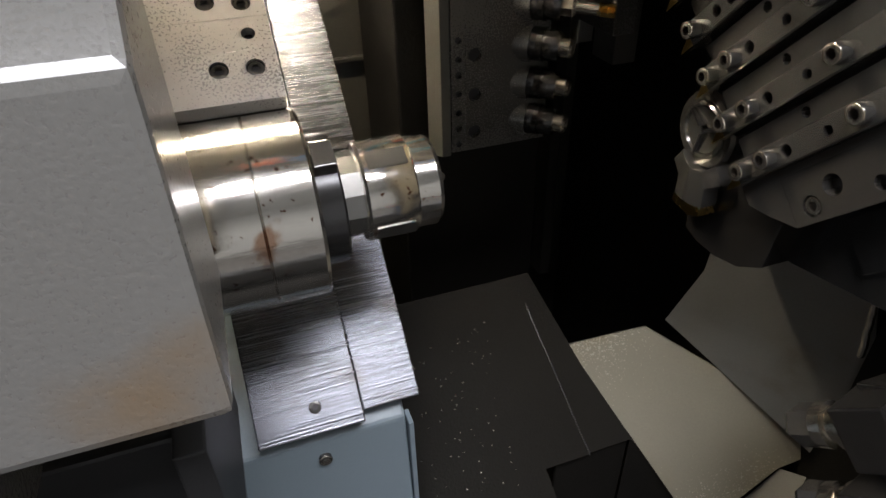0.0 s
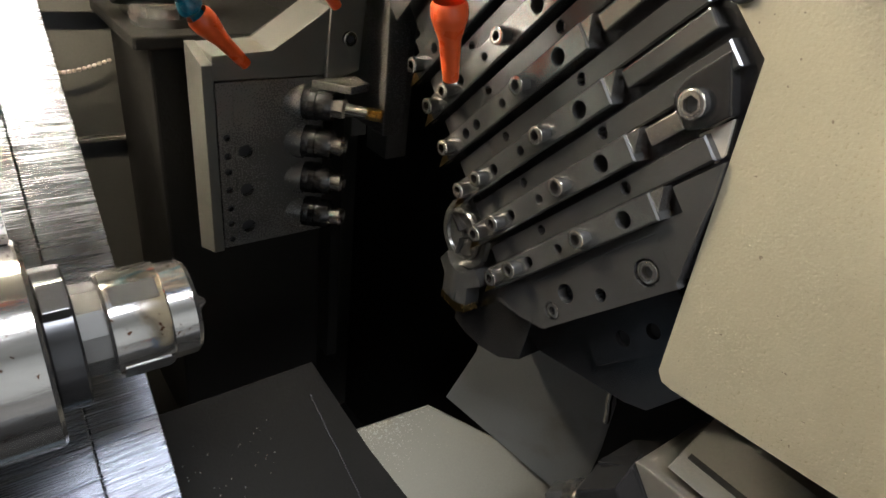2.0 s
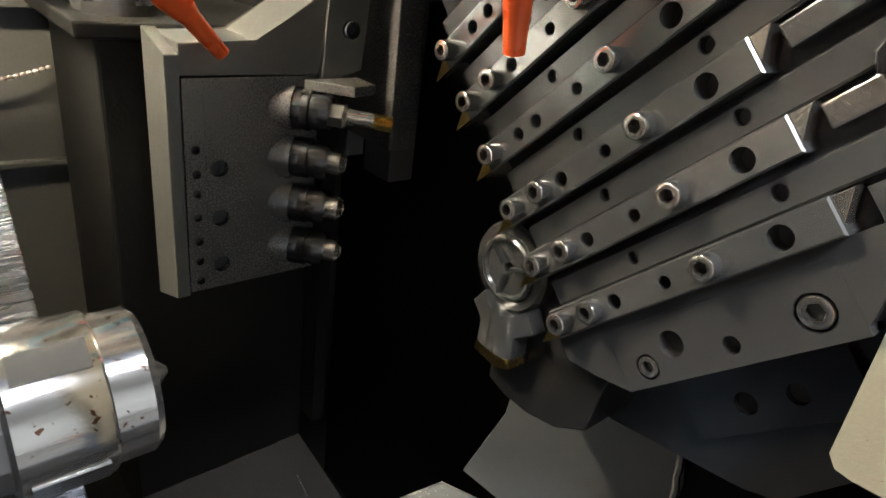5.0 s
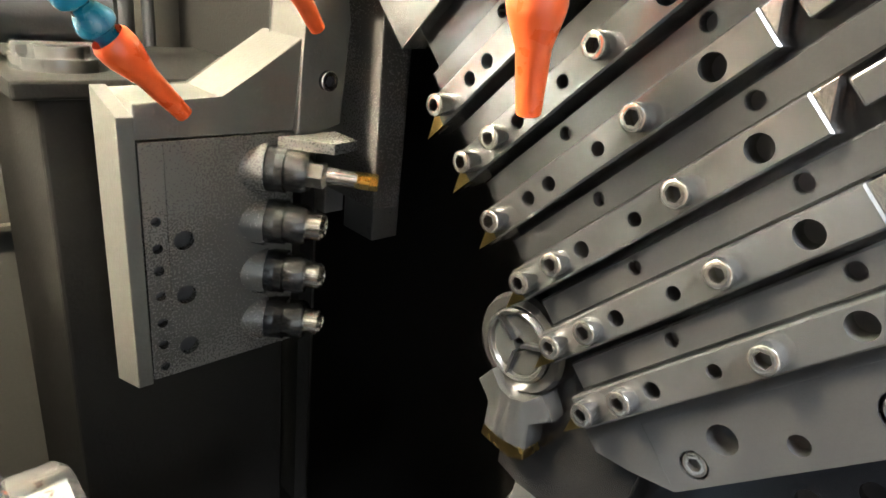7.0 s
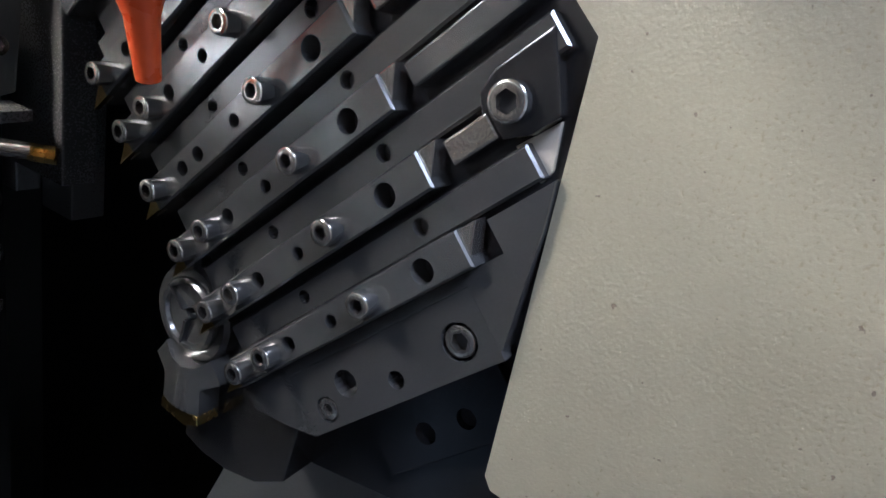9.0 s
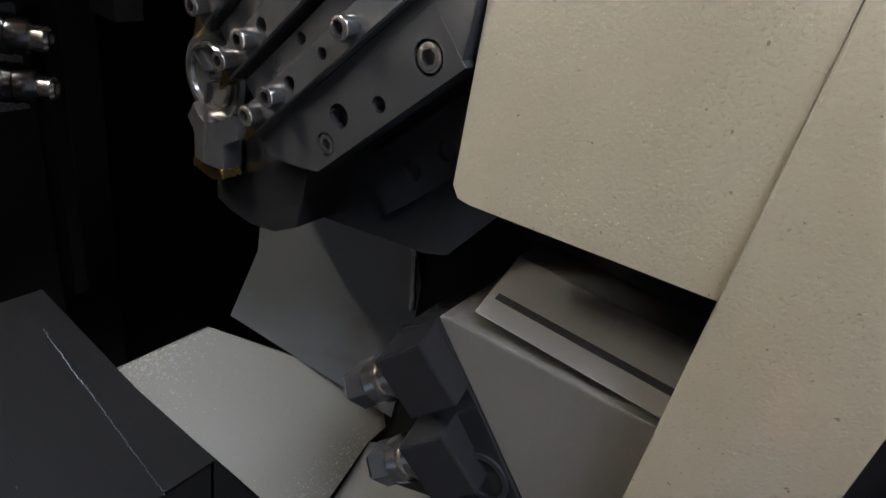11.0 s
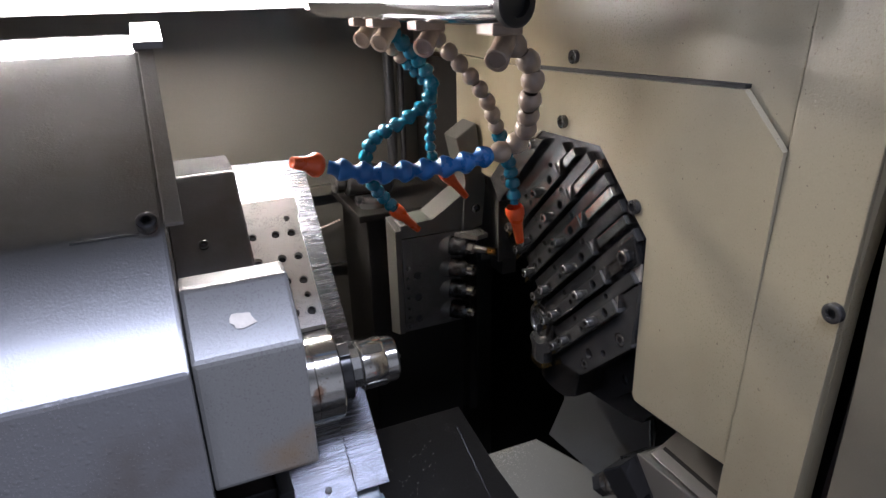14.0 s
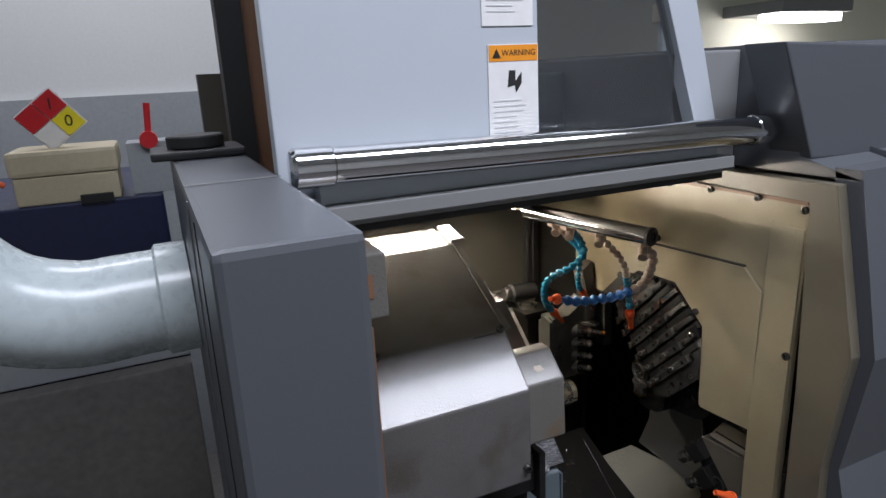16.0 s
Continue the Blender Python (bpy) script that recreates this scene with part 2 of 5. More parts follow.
# ---- mesh helpers ----
def link(name, bm, mat, parent=None, label="", smooth=False):
    me = bpy.data.meshes.new(name)
    bmesh.ops.recalc_face_normals(bm, faces=bm.faces)
    bm.to_mesh(me)
    bm.free()
    me.materials.append(mat)
    # Slot 1 blackens hole and socket floors to imitate shade.
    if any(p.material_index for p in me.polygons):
        me.materials.append(RUBBER_SHADE)
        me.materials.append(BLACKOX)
    if smooth:
        me.polygons.foreach_set("use_smooth", [True] * len(me.polygons))
        me.set_sharp_from_angle(angle=radians(35))
    ob = new(name, me)
    if parent is not None:
        ob.parent = parent
        ob.matrix_parent_inverse = parent.matrix_world.inverted()
    if label:
        ob["label"] = label
    return ob


def part(name, bm, mat, parent, label="", smooth=False):
    ob = link(name, bm, mat, None, label, smooth)
    ob.parent = parent
    return ob


def empty(name, label, category, group="", kind="", m=None):
    ob = new(name)
    ob.empty_display_size = 0.01
    if m is not None:
        ob.matrix_world = m
    return tagged(ob, label, category, group, kind)


def box(lo, hi, bevel=0.0, bm=None):
    bm = bm or bmesh.new()
    made = bmesh.ops.create_cube(bm, size=1)["verts"]
    for v in made:
        v.co = Vector([(lo[k] + hi[k]) / 2 + v.co[k] * (hi[k] - lo[k]) for k in range(3)])
    if bevel:
        edges = list({e for v in made for e in v.link_edges})
        bmesh.ops.bevel(bm, geom=edges, offset=bevel, segments=2, affect="EDGES", profile=0.6)
    return bm


def prism(points, axis, a, b, bevel=0.0, bm=None):
    """A polygon in the two other axes, in their order, drawn out along an axis from a to b."""
    bm = bm or bmesh.new()

    def place(p, d):
        return {"x": (d, p[0], p[1]), "y": (p[0], d, p[1]), "z": (p[0], p[1], d)}[axis]

    lo = [bm.verts.new(place(p, a)) for p in points]
    hi = [bm.verts.new(place(p, b)) for p in points]
    n = len(points)
    faces = [bm.faces.new(lo[::-1]), bm.faces.new(hi)]
    for k in range(n):
        faces.append(bm.faces.new((lo[k], lo[(k + 1) % n], hi[(k + 1) % n], hi[k])))
    if bevel:
        edges = list({e for f in faces for e in f.edges})
        bmesh.ops.bevel(bm, geom=edges, offset=bevel, segments=2, affect="EDGES", profile=0.6)
    return bm


def lathe(profile, m=None, n=32, bm=None):
    """Rings (distance along local z, radius), turned about local z, then placed by m."""
    bm = bm or bmesh.new()
    m = m or Matrix()
    rings = []
    for d, r in profile:
        if r <= 1e-6:
            rings.append([bm.verts.new(m @ Vector((0, 0, d)))])
        else:
            rings.append([bm.verts.new(m @ Vector((r * math.cos(2 * math.pi * k / n), r * math.sin(2 * math.pi * k / n), d))) for k in range(n)])
    for A, B in zip(rings, rings[1:]):
        for k in range(n):
            a, b = A[k % len(A)], A[(k + 1) % len(A)]
            c, d = B[(k + 1) % len(B)], B[k % len(B)]
            vs = []
            for v in (a, b, c, d):
                if v not in vs:
                    vs.append(v)
            if len(vs) > 2:
                bm.faces.new(vs)
    return bm


def along(a, b):
    """The pose at a whose local z points to b."""
    a, b = Vector(a), Vector(b)
    return Matrix.Translation(a) @ (b - a).to_track_quat("Z", "Y").to_matrix().to_4x4()


def rod(a, b, r, n=20, bm=None, chamfer=0.0):
    h = (Vector(b) - Vector(a)).length
    c = min(chamfer, r * 0.5, h * 0.4)
    prof = [(0, 0), (0, r - c), (c, r), (h - c, r), (h, r - c), (h, 0)] if c else [(0, 0), (0, r), (h, r), (h, 0)]
    return lathe(prof, along(a, b), n, bm)


def hexagon(a, b, r, bm=None):
    return rod(a, b, r, 6, bm, 0.0006)


def cap_screw_mesh(r, h):
    """A socket head: local z out of its face, the seat at z = 0, with a six-sided socket."""
    bm = bmesh.new()
    n = 24
    lathe([(0, r), (h * 0.86, r), (h * 0.95, r * 0.95), (h, r * 0.84), (h, r * 0.62)], None, n, bm)
    for f in bm.faces:
        if all(v.co.xy.length > r * 0.99 for v in f.verts):
            f.material_index = 2
    rim = [v for v in bm.verts if abs(v.co.z - h) < 1e-7 and v.co.xy.length < r * 0.65]
    rim.sort(key=lambda v: math.atan2(v.co.y, v.co.x))
    ring = []
    for v in rim:
        a = math.atan2(v.co.y, v.co.x) % (math.pi / 3) - math.pi / 6
        k = r * 0.50 / math.cos(a) / v.co.xy.length
        ring.append((v.co.x * k, v.co.y * k))
    top = [bm.verts.new((x, y, h)) for x, y in ring]
    low = [bm.verts.new((x, y, h * 0.25)) for x, y in ring]
    for k in range(n):
        j = (k + 1) % n
        bm.faces.new((rim[k], rim[j], top[j], top[k]))
        bm.faces.new((top[k], top[j], low[j], low[k]))
    # Socket floor painted black in place of shade.
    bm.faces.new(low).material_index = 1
    return bm


def plate_with_holes(w, h, thick, holes, bevel=0.0008, n=16):
    """A flat bar in local x (length w from w[0] to w[1]) and y (h[0] to h[1]), its face at z = 0, its back at -thick, with blind holes cut as (x, y, r, depth)."""
    bm = bmesh.new()
    (x0, x1), (y0, y1) = w, h
    cuts = sorted(holes)
    xs = [x0]
    for (ax, ay, ar, _), (bx, by, br, _) in zip(cuts, cuts[1:]):
        xs.append((ax + ar + bx - br) / 2)
    xs.append(x1)
    if not cuts:
        return box((x0, y0, -thick), (x1, y1, 0), bevel)
    cells = [(xs[k], xs[k + 1], cuts[k]) for k in range(len(cuts))]
    b = bevel
    for k, (a, c, (hx, hy, r, dep)) in enumerate(cells):
        left, right = (a + b if k == 0 else a), (c - b if k == len(cells) - 1 else c)
        lo, hi = y0 + b, y1 - b
        spots = [2 * math.pi * (j + 0.5) / n for j in range(n)]
        spots = [t for t in spots if all(abs((t - math.atan2(cy - hy, cx - hx) + math.pi) % (2 * math.pi) - math.pi) > 0.12 for cx in (left, right) for cy in (lo, hi))]
        spots = sorted(spots + [math.atan2(cy - hy, cx - hx) % (2 * math.pi) for cx in (left, right) for cy in (lo, hi)])
        circ, outer = [], []
        for t in spots:
            cx, sy = math.cos(t), math.sin(t)
            circ.append(bm.verts.new((hx + r * cx, hy + r * sy, 0)))
            reach = min(((right - hx) / cx) if cx > 1e-9 else ((left - hx) / cx) if cx < -1e-9 else 9, ((hi - hy) / sy) if sy > 1e-9 else ((lo - hy) / sy) if sy < -1e-9 else 9)
            outer.append(bm.verts.new((hx + reach * cx, hy + reach * sy, 0)))
        deep = [bm.verts.new((v.co.x, v.co.y, -dep)) for v in circ]
        for j in range(len(circ)):
            i = (j + 1) % len(circ)
            bm.faces.new((circ[j], outer[j], outer[i], circ[i]))
            bm.faces.new((circ[i], deep[i], deep[j], circ[j]))
        # Hole floor painted black, so a shallow hole looks deep and shaded.
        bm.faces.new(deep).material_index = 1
    top = [(x0 + b, y0 + b), (x1 - b, y0 + b), (x1 - b, y1 - b), (x0 + b, y1 - b)]
    full = [(x0, y0), (x1, y0), (x1, y1), (x0, y1)]
    t = [bm.verts.new((x, y, 0)) for x, y in top]
    s = [bm.verts.new((x, y, -b)) for x, y in full]
    d = [bm.verts.new((x, y, -thick)) for x, y in full]
    for k in range(4):
        j = (k + 1) % 4
        bm.faces.new((t[k], t[j], s[j], s[k]))
        bm.faces.new((s[k], s[j], d[j], d[k]))
    bm.faces.new(d[::-1])
    bmesh.ops.remove_doubles(bm, verts=bm.verts, dist=1e-6)
    return bm


# ---- the enclosure ----
def structure(name, bm, mat, label, category="wall", smooth=False):
    return tagged(link(name, bm, mat, None, "", smooth), label, category, "", "structure")


structure("wall_back", box((-0.42, 0.60, 0.60), (0.3895, 0.62, 1.66)), DARKWALL, "dark oily sheet metal back wall of the machining chamber")
structure("wall_left", box((-0.412, -0.02, 0.60), (-0.40, 0.60, 1.50)), DARKWALL, "dark sheet metal side wall behind the spindle housing")
structure("ceiling", box((-0.40, 0.082, 1.486), (0.27, 0.60, 1.4905)), DARKWALL, "dark sheet metal ceiling of the machining chamber", "ceiling")
structure("floor", box((-0.42, -0.12, 0.58), (0.384, 0.62, 0.60)), SUMP_SHADE, "black oily sump floor under the spindle", "floor")
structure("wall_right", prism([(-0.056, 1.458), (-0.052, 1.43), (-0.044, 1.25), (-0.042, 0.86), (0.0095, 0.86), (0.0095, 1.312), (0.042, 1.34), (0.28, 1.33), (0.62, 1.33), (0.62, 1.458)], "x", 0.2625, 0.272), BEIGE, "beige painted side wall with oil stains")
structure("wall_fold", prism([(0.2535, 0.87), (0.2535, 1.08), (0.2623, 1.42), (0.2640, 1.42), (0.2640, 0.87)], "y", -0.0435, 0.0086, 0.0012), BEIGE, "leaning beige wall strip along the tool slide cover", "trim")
# Near-black colour stands in for the shade inside the opening.
structure("wall_cavity", box((0.384, -0.1, 0.60), (0.3895, 0.5995, 1.34)), SUMP_SHADE, "oily back of the tool slide opening, black for its shade")
structure("jamb_seal", prism([(-0.0565, 1.45), (-0.0425, 0.86), (-0.09, 0.86), (-0.09, 1.2)], "x", 0.2725, 0.276), RUBBER_SHADE, "black seal between wall and jamb", "trim")
# Part of the side wall, with its shade put into the colour.
structure("wall_rear_strip", box((0.2625, 0.43, 0.86), (0.272, 0.60, 1.335)), SUMP_SHADE, "rear strip of the side wall, near-black for shade")
structure("tool_slide_cover", prism([(0.0088, 1.0935), (0.0995, 1.0862), (0.1045, 1.0868), (0.1075, 1.091), (0.110, 1.228), (0.174, 1.286), (0.263, 1.283), (0.361, 1.213), (0.45, 1.213), (0.45, 1.338), (0.279, 1.336), (0.042, 1.346), (0.0088, 1.315)], "x", 0.2565, 0.2615), BEIGE, "beige painted cover plate round the tool slide", "panel")
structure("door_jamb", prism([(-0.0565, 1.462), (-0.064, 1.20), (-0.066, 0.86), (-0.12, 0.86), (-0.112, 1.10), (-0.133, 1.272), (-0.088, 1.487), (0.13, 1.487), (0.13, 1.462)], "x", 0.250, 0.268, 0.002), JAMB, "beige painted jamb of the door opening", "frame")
structure("wall_front", box((-0.40, -0.15, 0.0), (0.262, -0.122, 0.86)), BODYGREY, "slate grey front apron of the machine")

structure("cover_gap", prism([(0.042, 1.3465), (0.279, 1.3365), (0.279, 1.3395), (0.042, 1.3490)], "x", 0.2572, 0.2622), RUBBER_SHADE, "black open gap above the tool slide cover", "trim")


# chute and trays below
def sheet(points, thick, base=None):
    """A flat sheet with the given corners, its back set off along the plane's normal; corners are moved along x into the plane of base."""
    a, b, c = [Vector(p) for p in (base or points[:3])]
    n = (b - a).cross(c - a).normalized()
    front = [Vector((p[0] - (Vector(p) - a).dot(n) / n.x if abs(n.x) > 0.3 else p[0], p[1], p[2])) for p in points]
    if n.x > 0 or (abs(n.x) < 0.3 and n.z < 0):
        n = -n
    bm = bmesh.new()
    lo = [bm.verts.new(p) for p in front]
    hi = [bm.verts.new(p - n * thick) for p in front]
    bm.faces.new(lo)
    bm.faces.new(hi[::-1])
    for k in range(len(lo)):
        j = (k + 1) % len(lo)
        bm.faces.new((lo[k], hi[k], hi[j], lo[j]))
    return bm


TA, TB, TE = (0.2413, 0.3123, 0.8518), (0.2724, 0.2713, 0.7977), (0.338, 0.251, 0.854)
TC, TR = (0.2302, 0.2688, 0.7969), (0.331, 0.214, 0.7195)
# Tray and chute wall end on the left where a soft shadow would start.
structure("chip_tray", sheet([TA, TB, TR, (0.372, 0.206, 0.79), (0.374, 0.1925, 0.822), (0.306, 0.2985, 0.893), (0.270, 0.325, 0.868)], 0.003, [TA, TB, TE]), TRAY, "wet steel chip deflector, its pale yellow standing for lamp light", "tray")
structure("chute_wall", sheet([(0.306, 0.2985, 0.895), (0.376, 0.1925, 0.824), (0.356, 0.178, 0.949), (0.354, 0.184, 0.991), (0.345, 0.21, 1.06), (0.32, 0.26, 1.06), (0.315, 0.275, 0.96)], 0.003, [(0.306, 0.2985, 0.895), (0.376, 0.1925, 0.824), (0.354, 0.184, 0.991)]), CHUTE, "grey wet steel chute wall with a weld seam", "panel")
wb = bmesh.new()
rng = random.Random(2)
for k in range(26):
    t = k / 25
    lathe([(0, 0), (0.0004, 0.0024), (0.0022, 0.0019), (0.0028, 0)], Matrix.Translation((0.3535 + 0.003 * t, 0.1835 - 0.005 * t + 0.001 * rng.random(), 0.993 - 0.046 * t)) @ pose(0, 0, 0, 0, -90, 0), 8, wb)
structure("weld_seam", wb, SCREWSTEEL, "rough weld bead on the chute wall", "weld")
structure("chute_side", box((0.3585, 0.04, 0.60), (0.363, 0.1775, 1.06)), SUMP_SHADE, "dark oily plate beside the chute wall", "panel")
structure("chute_front", sheet([(0.372, 0.206, 0.789), TR, (0.345, 0.10, 0.66), (0.338, 0.06, 0.84), (0.352, 0.13, 0.84)], 0.003, [(0.372, 0.206, 0.789), TR, (0.338, 0.06, 0.80)]), CHUTE, "wet brown stained plate under the live tools", "panel")


def fall(x, y, up):
    """A spot on the sloping way covers, lifted off the lowest one."""
    return (x, y - 0.797 * up, 0.7969 + 1.3545 * (y - 0.2688) + 0.604 * up)


# Covers and risers: shade painted in, as ceiling light would reach them.
structure("way_cover_low", sheet([fall(0.1986, 0.362, 0), fall(0.2302, 0.2688, 0), fall(0.2724, 0.2688, 0), fall(0.2413, 0.3123, 0), fall(0.2126, 0.362, 0)], 0.002), SUMP_SHADE, "wet way cover below the weld line, near-black for shade", "panel")
structure("way_cover_middle", sheet([fall(0.1656, 0.362, 0.003), fall(0.1891, 0.2688, 0.003), fall(0.2302, 0.2688, 0.003), fall(0.1986, 0.362, 0.003)], 0.002), SUMP_SHADE, "oily way cover with a rough edge, near-black for shade", "panel")
structure("way_cover_top", sheet([fall(0.079, 0.362, 0.006), fall(0.079, 0.200, 0.006), fall(0.2064, 0.200, 0.006), fall(0.1656, 0.362, 0.006)], 0.002), SUMP_SHADE, "oily way cover strewn with chips, black for shade", "panel")
structure("chute_riser", box((0.2039, 0.2733, 0.60), (0.2714, 0.2763, 0.7934)), SUMP_SHADE, "stained riser under the way cover, near-black for shade", "panel")
structure("chute_riser_side", sheet([(0.2724, 0.2713, 0.7947), TR, (TR[0], TR[1], 0.60), (0.2724, 0.2713, 0.60)], 0.003), SUMP_SHADE, "dark riser under the chip deflector", "panel")
chips = bmesh.new()
rng = random.Random(11)
for k in range(150):
    x, y = rng.uniform(0.085, 0.165), rng.uniform(0.215, 0.345)
    p = Vector(fall(x, y, 0.0062))
    r = rng.uniform(0.0005, 0.0012)
    lathe([(0, r), (r * 0.7, r * 0.7), (r, 0)], Matrix.Translation(p) @ pose(0, 0, 0, 53, 0, 0), 6, chips)
wy = bmesh.new()
for k in range(60):
    t = k / 59
    p = Vector(fall(0.2302 + -0.0267 * t + rng.uniform(-0.0006, 0.0006), 0.2688 + 0.0787 * t, 0.003))
    lathe([(0, 0.0011), (0.0010, 0.0008), (0.0013, 0)], Matrix.Translation(p) @ pose(0, 0, 0, 53, 0, 0), 6, wy)
structure("way_cover_edge", wy, BLACKOX, "rough crumbled edge along the way cover", "weld")
tagged(link("chips", chips, SCREWSTEEL), "small bright metal chips and drops on the way cover", "chips", "", "stuff")
structure("wall_rust_line", box((0.2605, -0.045, 1.4525), (0.2622, 0.19, 1.4575)), BROWN, "rusty edge along the top of the beige wall", "trim")
# ---- the side cover with its screws ----
def place_screw(name, where, face, r, h, mat, label, group):
    ob = link(name, cap_screw_mesh(r, h), mat, None, "", True)
    ob.matrix_world = along(where, Vector(where) + Vector(face))
    return tagged(ob, label, "screw", group)


for w in ((0.2565, 0.125, 1.249), (0.2565, 0.226, 1.297), (0.2625, 0.223, 1.351), (0.2570, -0.0405, 1.237), (0.2565, 0.31, 1.262)):
    place_screw("socket_screw", w, (-1, 0, 0), 0.0058, 0.004, BLACKOX, "black socket screw in the beige side wall", "wall screws")
for w in ((0.2625, -0.043, 1.446), (0.2625, 0.03, 1.452), (0.2625, 0.114, 1.452), (0.2625, 0.2, 1.45)):
    place_screw("socket_screw", w, (-1, 0, 0), 0.005, 0.006, BLACKOX, "black socket screw along the upper wall edge", "wall screws")

# ---- the gang tool slide ----
Q = math.sqrt(0.5)
GANG = Matrix(((0, 0, -1, 0.262), (Q, -Q, 0, 0.1586), (-Q, -Q, 0, 1.135), (0, 0, 0, 1)))
slide = empty("gang_tool_plate", "black oiled tool slide plate with angled slots", "tool plate", m=GANG)


def to_gang(y, z):
    p = GANG.inverted() @ Vector((0.262, y, z))
    return p.x, p.y


outline = [to_gang(y, z) for y, z in ((0.175, 1.074), (0.104, 1.144), (0.104, 1.232), (0.17, 1.292), (0.268, 1.290), (0.345, 1.217), (0.200, 1.072))]
part("base_plate", prism(outline, "z", -0.03, 0.003), BLACKGLOSS, slide)
for k in range(6):
    y = -0.026 * k - 0.013
    part("wedge_strip", plate_with_holes(((-0.071, -0.094, -0.093, -0.091, -0.082, -0.057)[k], 0.074), (y - 0.0044, y + 0.0064), 0.006, [(-0.028, y + 0.0004, 0.0030, 0.005), (0.03, y + 0.0004, 0.0026, 0.005)]), BLACKOX, slide).location = (0, 0, 0.0088)
for k in range(6):
    y = -0.026 * k
    end = (-0.0600, -0.0655, -0.0930, -0.0920, -0.0910, -0.0690)[k]
    if k == 0:
        continue
    part("slot_key", prism([(end, y - 0.0045), (-0.049, y - 0.0045), (-0.049, y + 0.0035), (end, y + 0.0035)], "z", -0.001, 0.0105 if k else 0.0045, 0.0008), SCREWSTEEL if k in (1, 3, 4) else BARSTEEL, slide)
low = plate_with_holes((-0.0335, 0.0565), (0.0103, 0.0351), 0.010, [(-0.0215, 0.0245, 0.0066, 0.005), (0.0085, 0.0275, 0.0034, 0.009), (0.0305, 0.0215, 0.0052, 0.009), (0.0445, 0.0275, 0.0052, 0.004)], 0.0001)
prism([(0.0565, 0.0103), (0.0816, 0.0103), (0.0816, 0.016), (0.0710, 0.0252), (0.0565, 0.0351)], "z", -0.010, 0.0, 0.0, low)
prism([(-0.0335, 0.0103), (-0.0335, 0.0325), (-0.0585, 0.0103)], "z", -0.010, 0.0, 0.0, low)
prism([(-0.0630, 0.0064), (0.0816, 0.0064), (0.0816, 0.0103), (-0.0585, 0.0103)], "z", -0.010, 0.0, 0.0, low)
prism([(-0.0735, -0.0045), (-0.0495, -0.0045), (-0.0495, 0.0064), (-0.0630, 0.0064)], "z", -0.010, 0.0, 0.0, low)
low = part("clamp_block", low, BLACKOX, slide)
low.location = (0, 0, 0.0085)
part("clamp_block", prism([(0.083, -0.196), (0.083, -0.166), (-0.034, -0.166), (0.003, -0.196)], "z", -0.004, 0.010, 0.0008), BARSTEEL, slide)
part("seat_block", prism([to_gang(y, z) for y, z in ((0.098, 1.150), (0.098, 1.075), (0.118, 1.046), (0.131, 1.041), (0.192, 1.031), (0.232, 1.035), (0.215, 1.085), (0.175, 1.073))], "z", -0.035, -0.0185), BLACKGLOSS, slide)
seat = part("seat_face", plate_with_holes((-0.016, 0.052), (0.0365, 0.064), 0.004, [(0.0066, 0.0527, 0.0042, 0.0035), (0.0270, 0.0527, 0.0046, 0.0035)], 0.0003), BLACKGLOSS, slide)
seat.location = (0, 0, -0.0140)
bx, by = -0.0733, -0.0290
boss = prism([(bx - 0.020, by - 0.0105), (bx, by - 0.0105), (bx + 0.0075, by - 0.0075), (bx + 0.0105, by), (bx + 0.0075, by + 0.0075), (bx, by + 0.0105), (bx - 0.010, by + 0.0105)], "z", 0.0, 0.0094, 0.0008)
part("screw_boss", boss, BLACKGLOSS, slide)
part("corner_pad", prism([(-0.0662, -0.0190), (-0.0815, -0.0180), (-0.0725, -0.0074), (-0.0676, -0.0062)], "z", 0.0005, 0.0045, 0.0004), RUSTY, slide, "bare rust stained steel corner")


for k in range(5):
    part("stamped_mark", box((0.030 - 0.0035 * k, -0.1765, 0.0100), (0.0318 - 0.0035 * k, -0.1715, 0.0103)), SCREWSTEEL, slide, "faint stamped mark")


def gang_screw(u, y, z, r, h, mat, label):
    ob = link("socket_screw", cap_screw_mesh(r, h), mat, None, "", True)
    ob.matrix_world = GANG @ Matrix.Translation((u, y, z)) @ pose(0, 0, 0, 0, 0, (u * 9000) % 60)
    return tagged(ob, label, "screw", "tool slide screws")


gang_screw(-0.0215, 0.0245, 0.0038, 0.0055, 0.0046, SCREWSTEEL, "oily socket screw sunk in the black clamp block")
gang_screw(0.0445, 0.0275, 0.0047, 0.0044, 0.0036, SCREWSTEEL, "oily socket screw sunk in the black clamp block")
gang_screw(0.052, -0.178, 0.0101, 0.0055, 0.0036, SCREWSTEEL, "oily socket screw in the upper clamp block")
gang_screw(-0.0145, -0.1745, 0.0101, 0.0046, 0.0036, SCREWSTEEL, "oily socket screw in the upper clamp block")
gang_screw(bx, by, 0.0095, 0.0060, 0.0040, SCREWSTEEL, "large oily socket screw in a round recess")


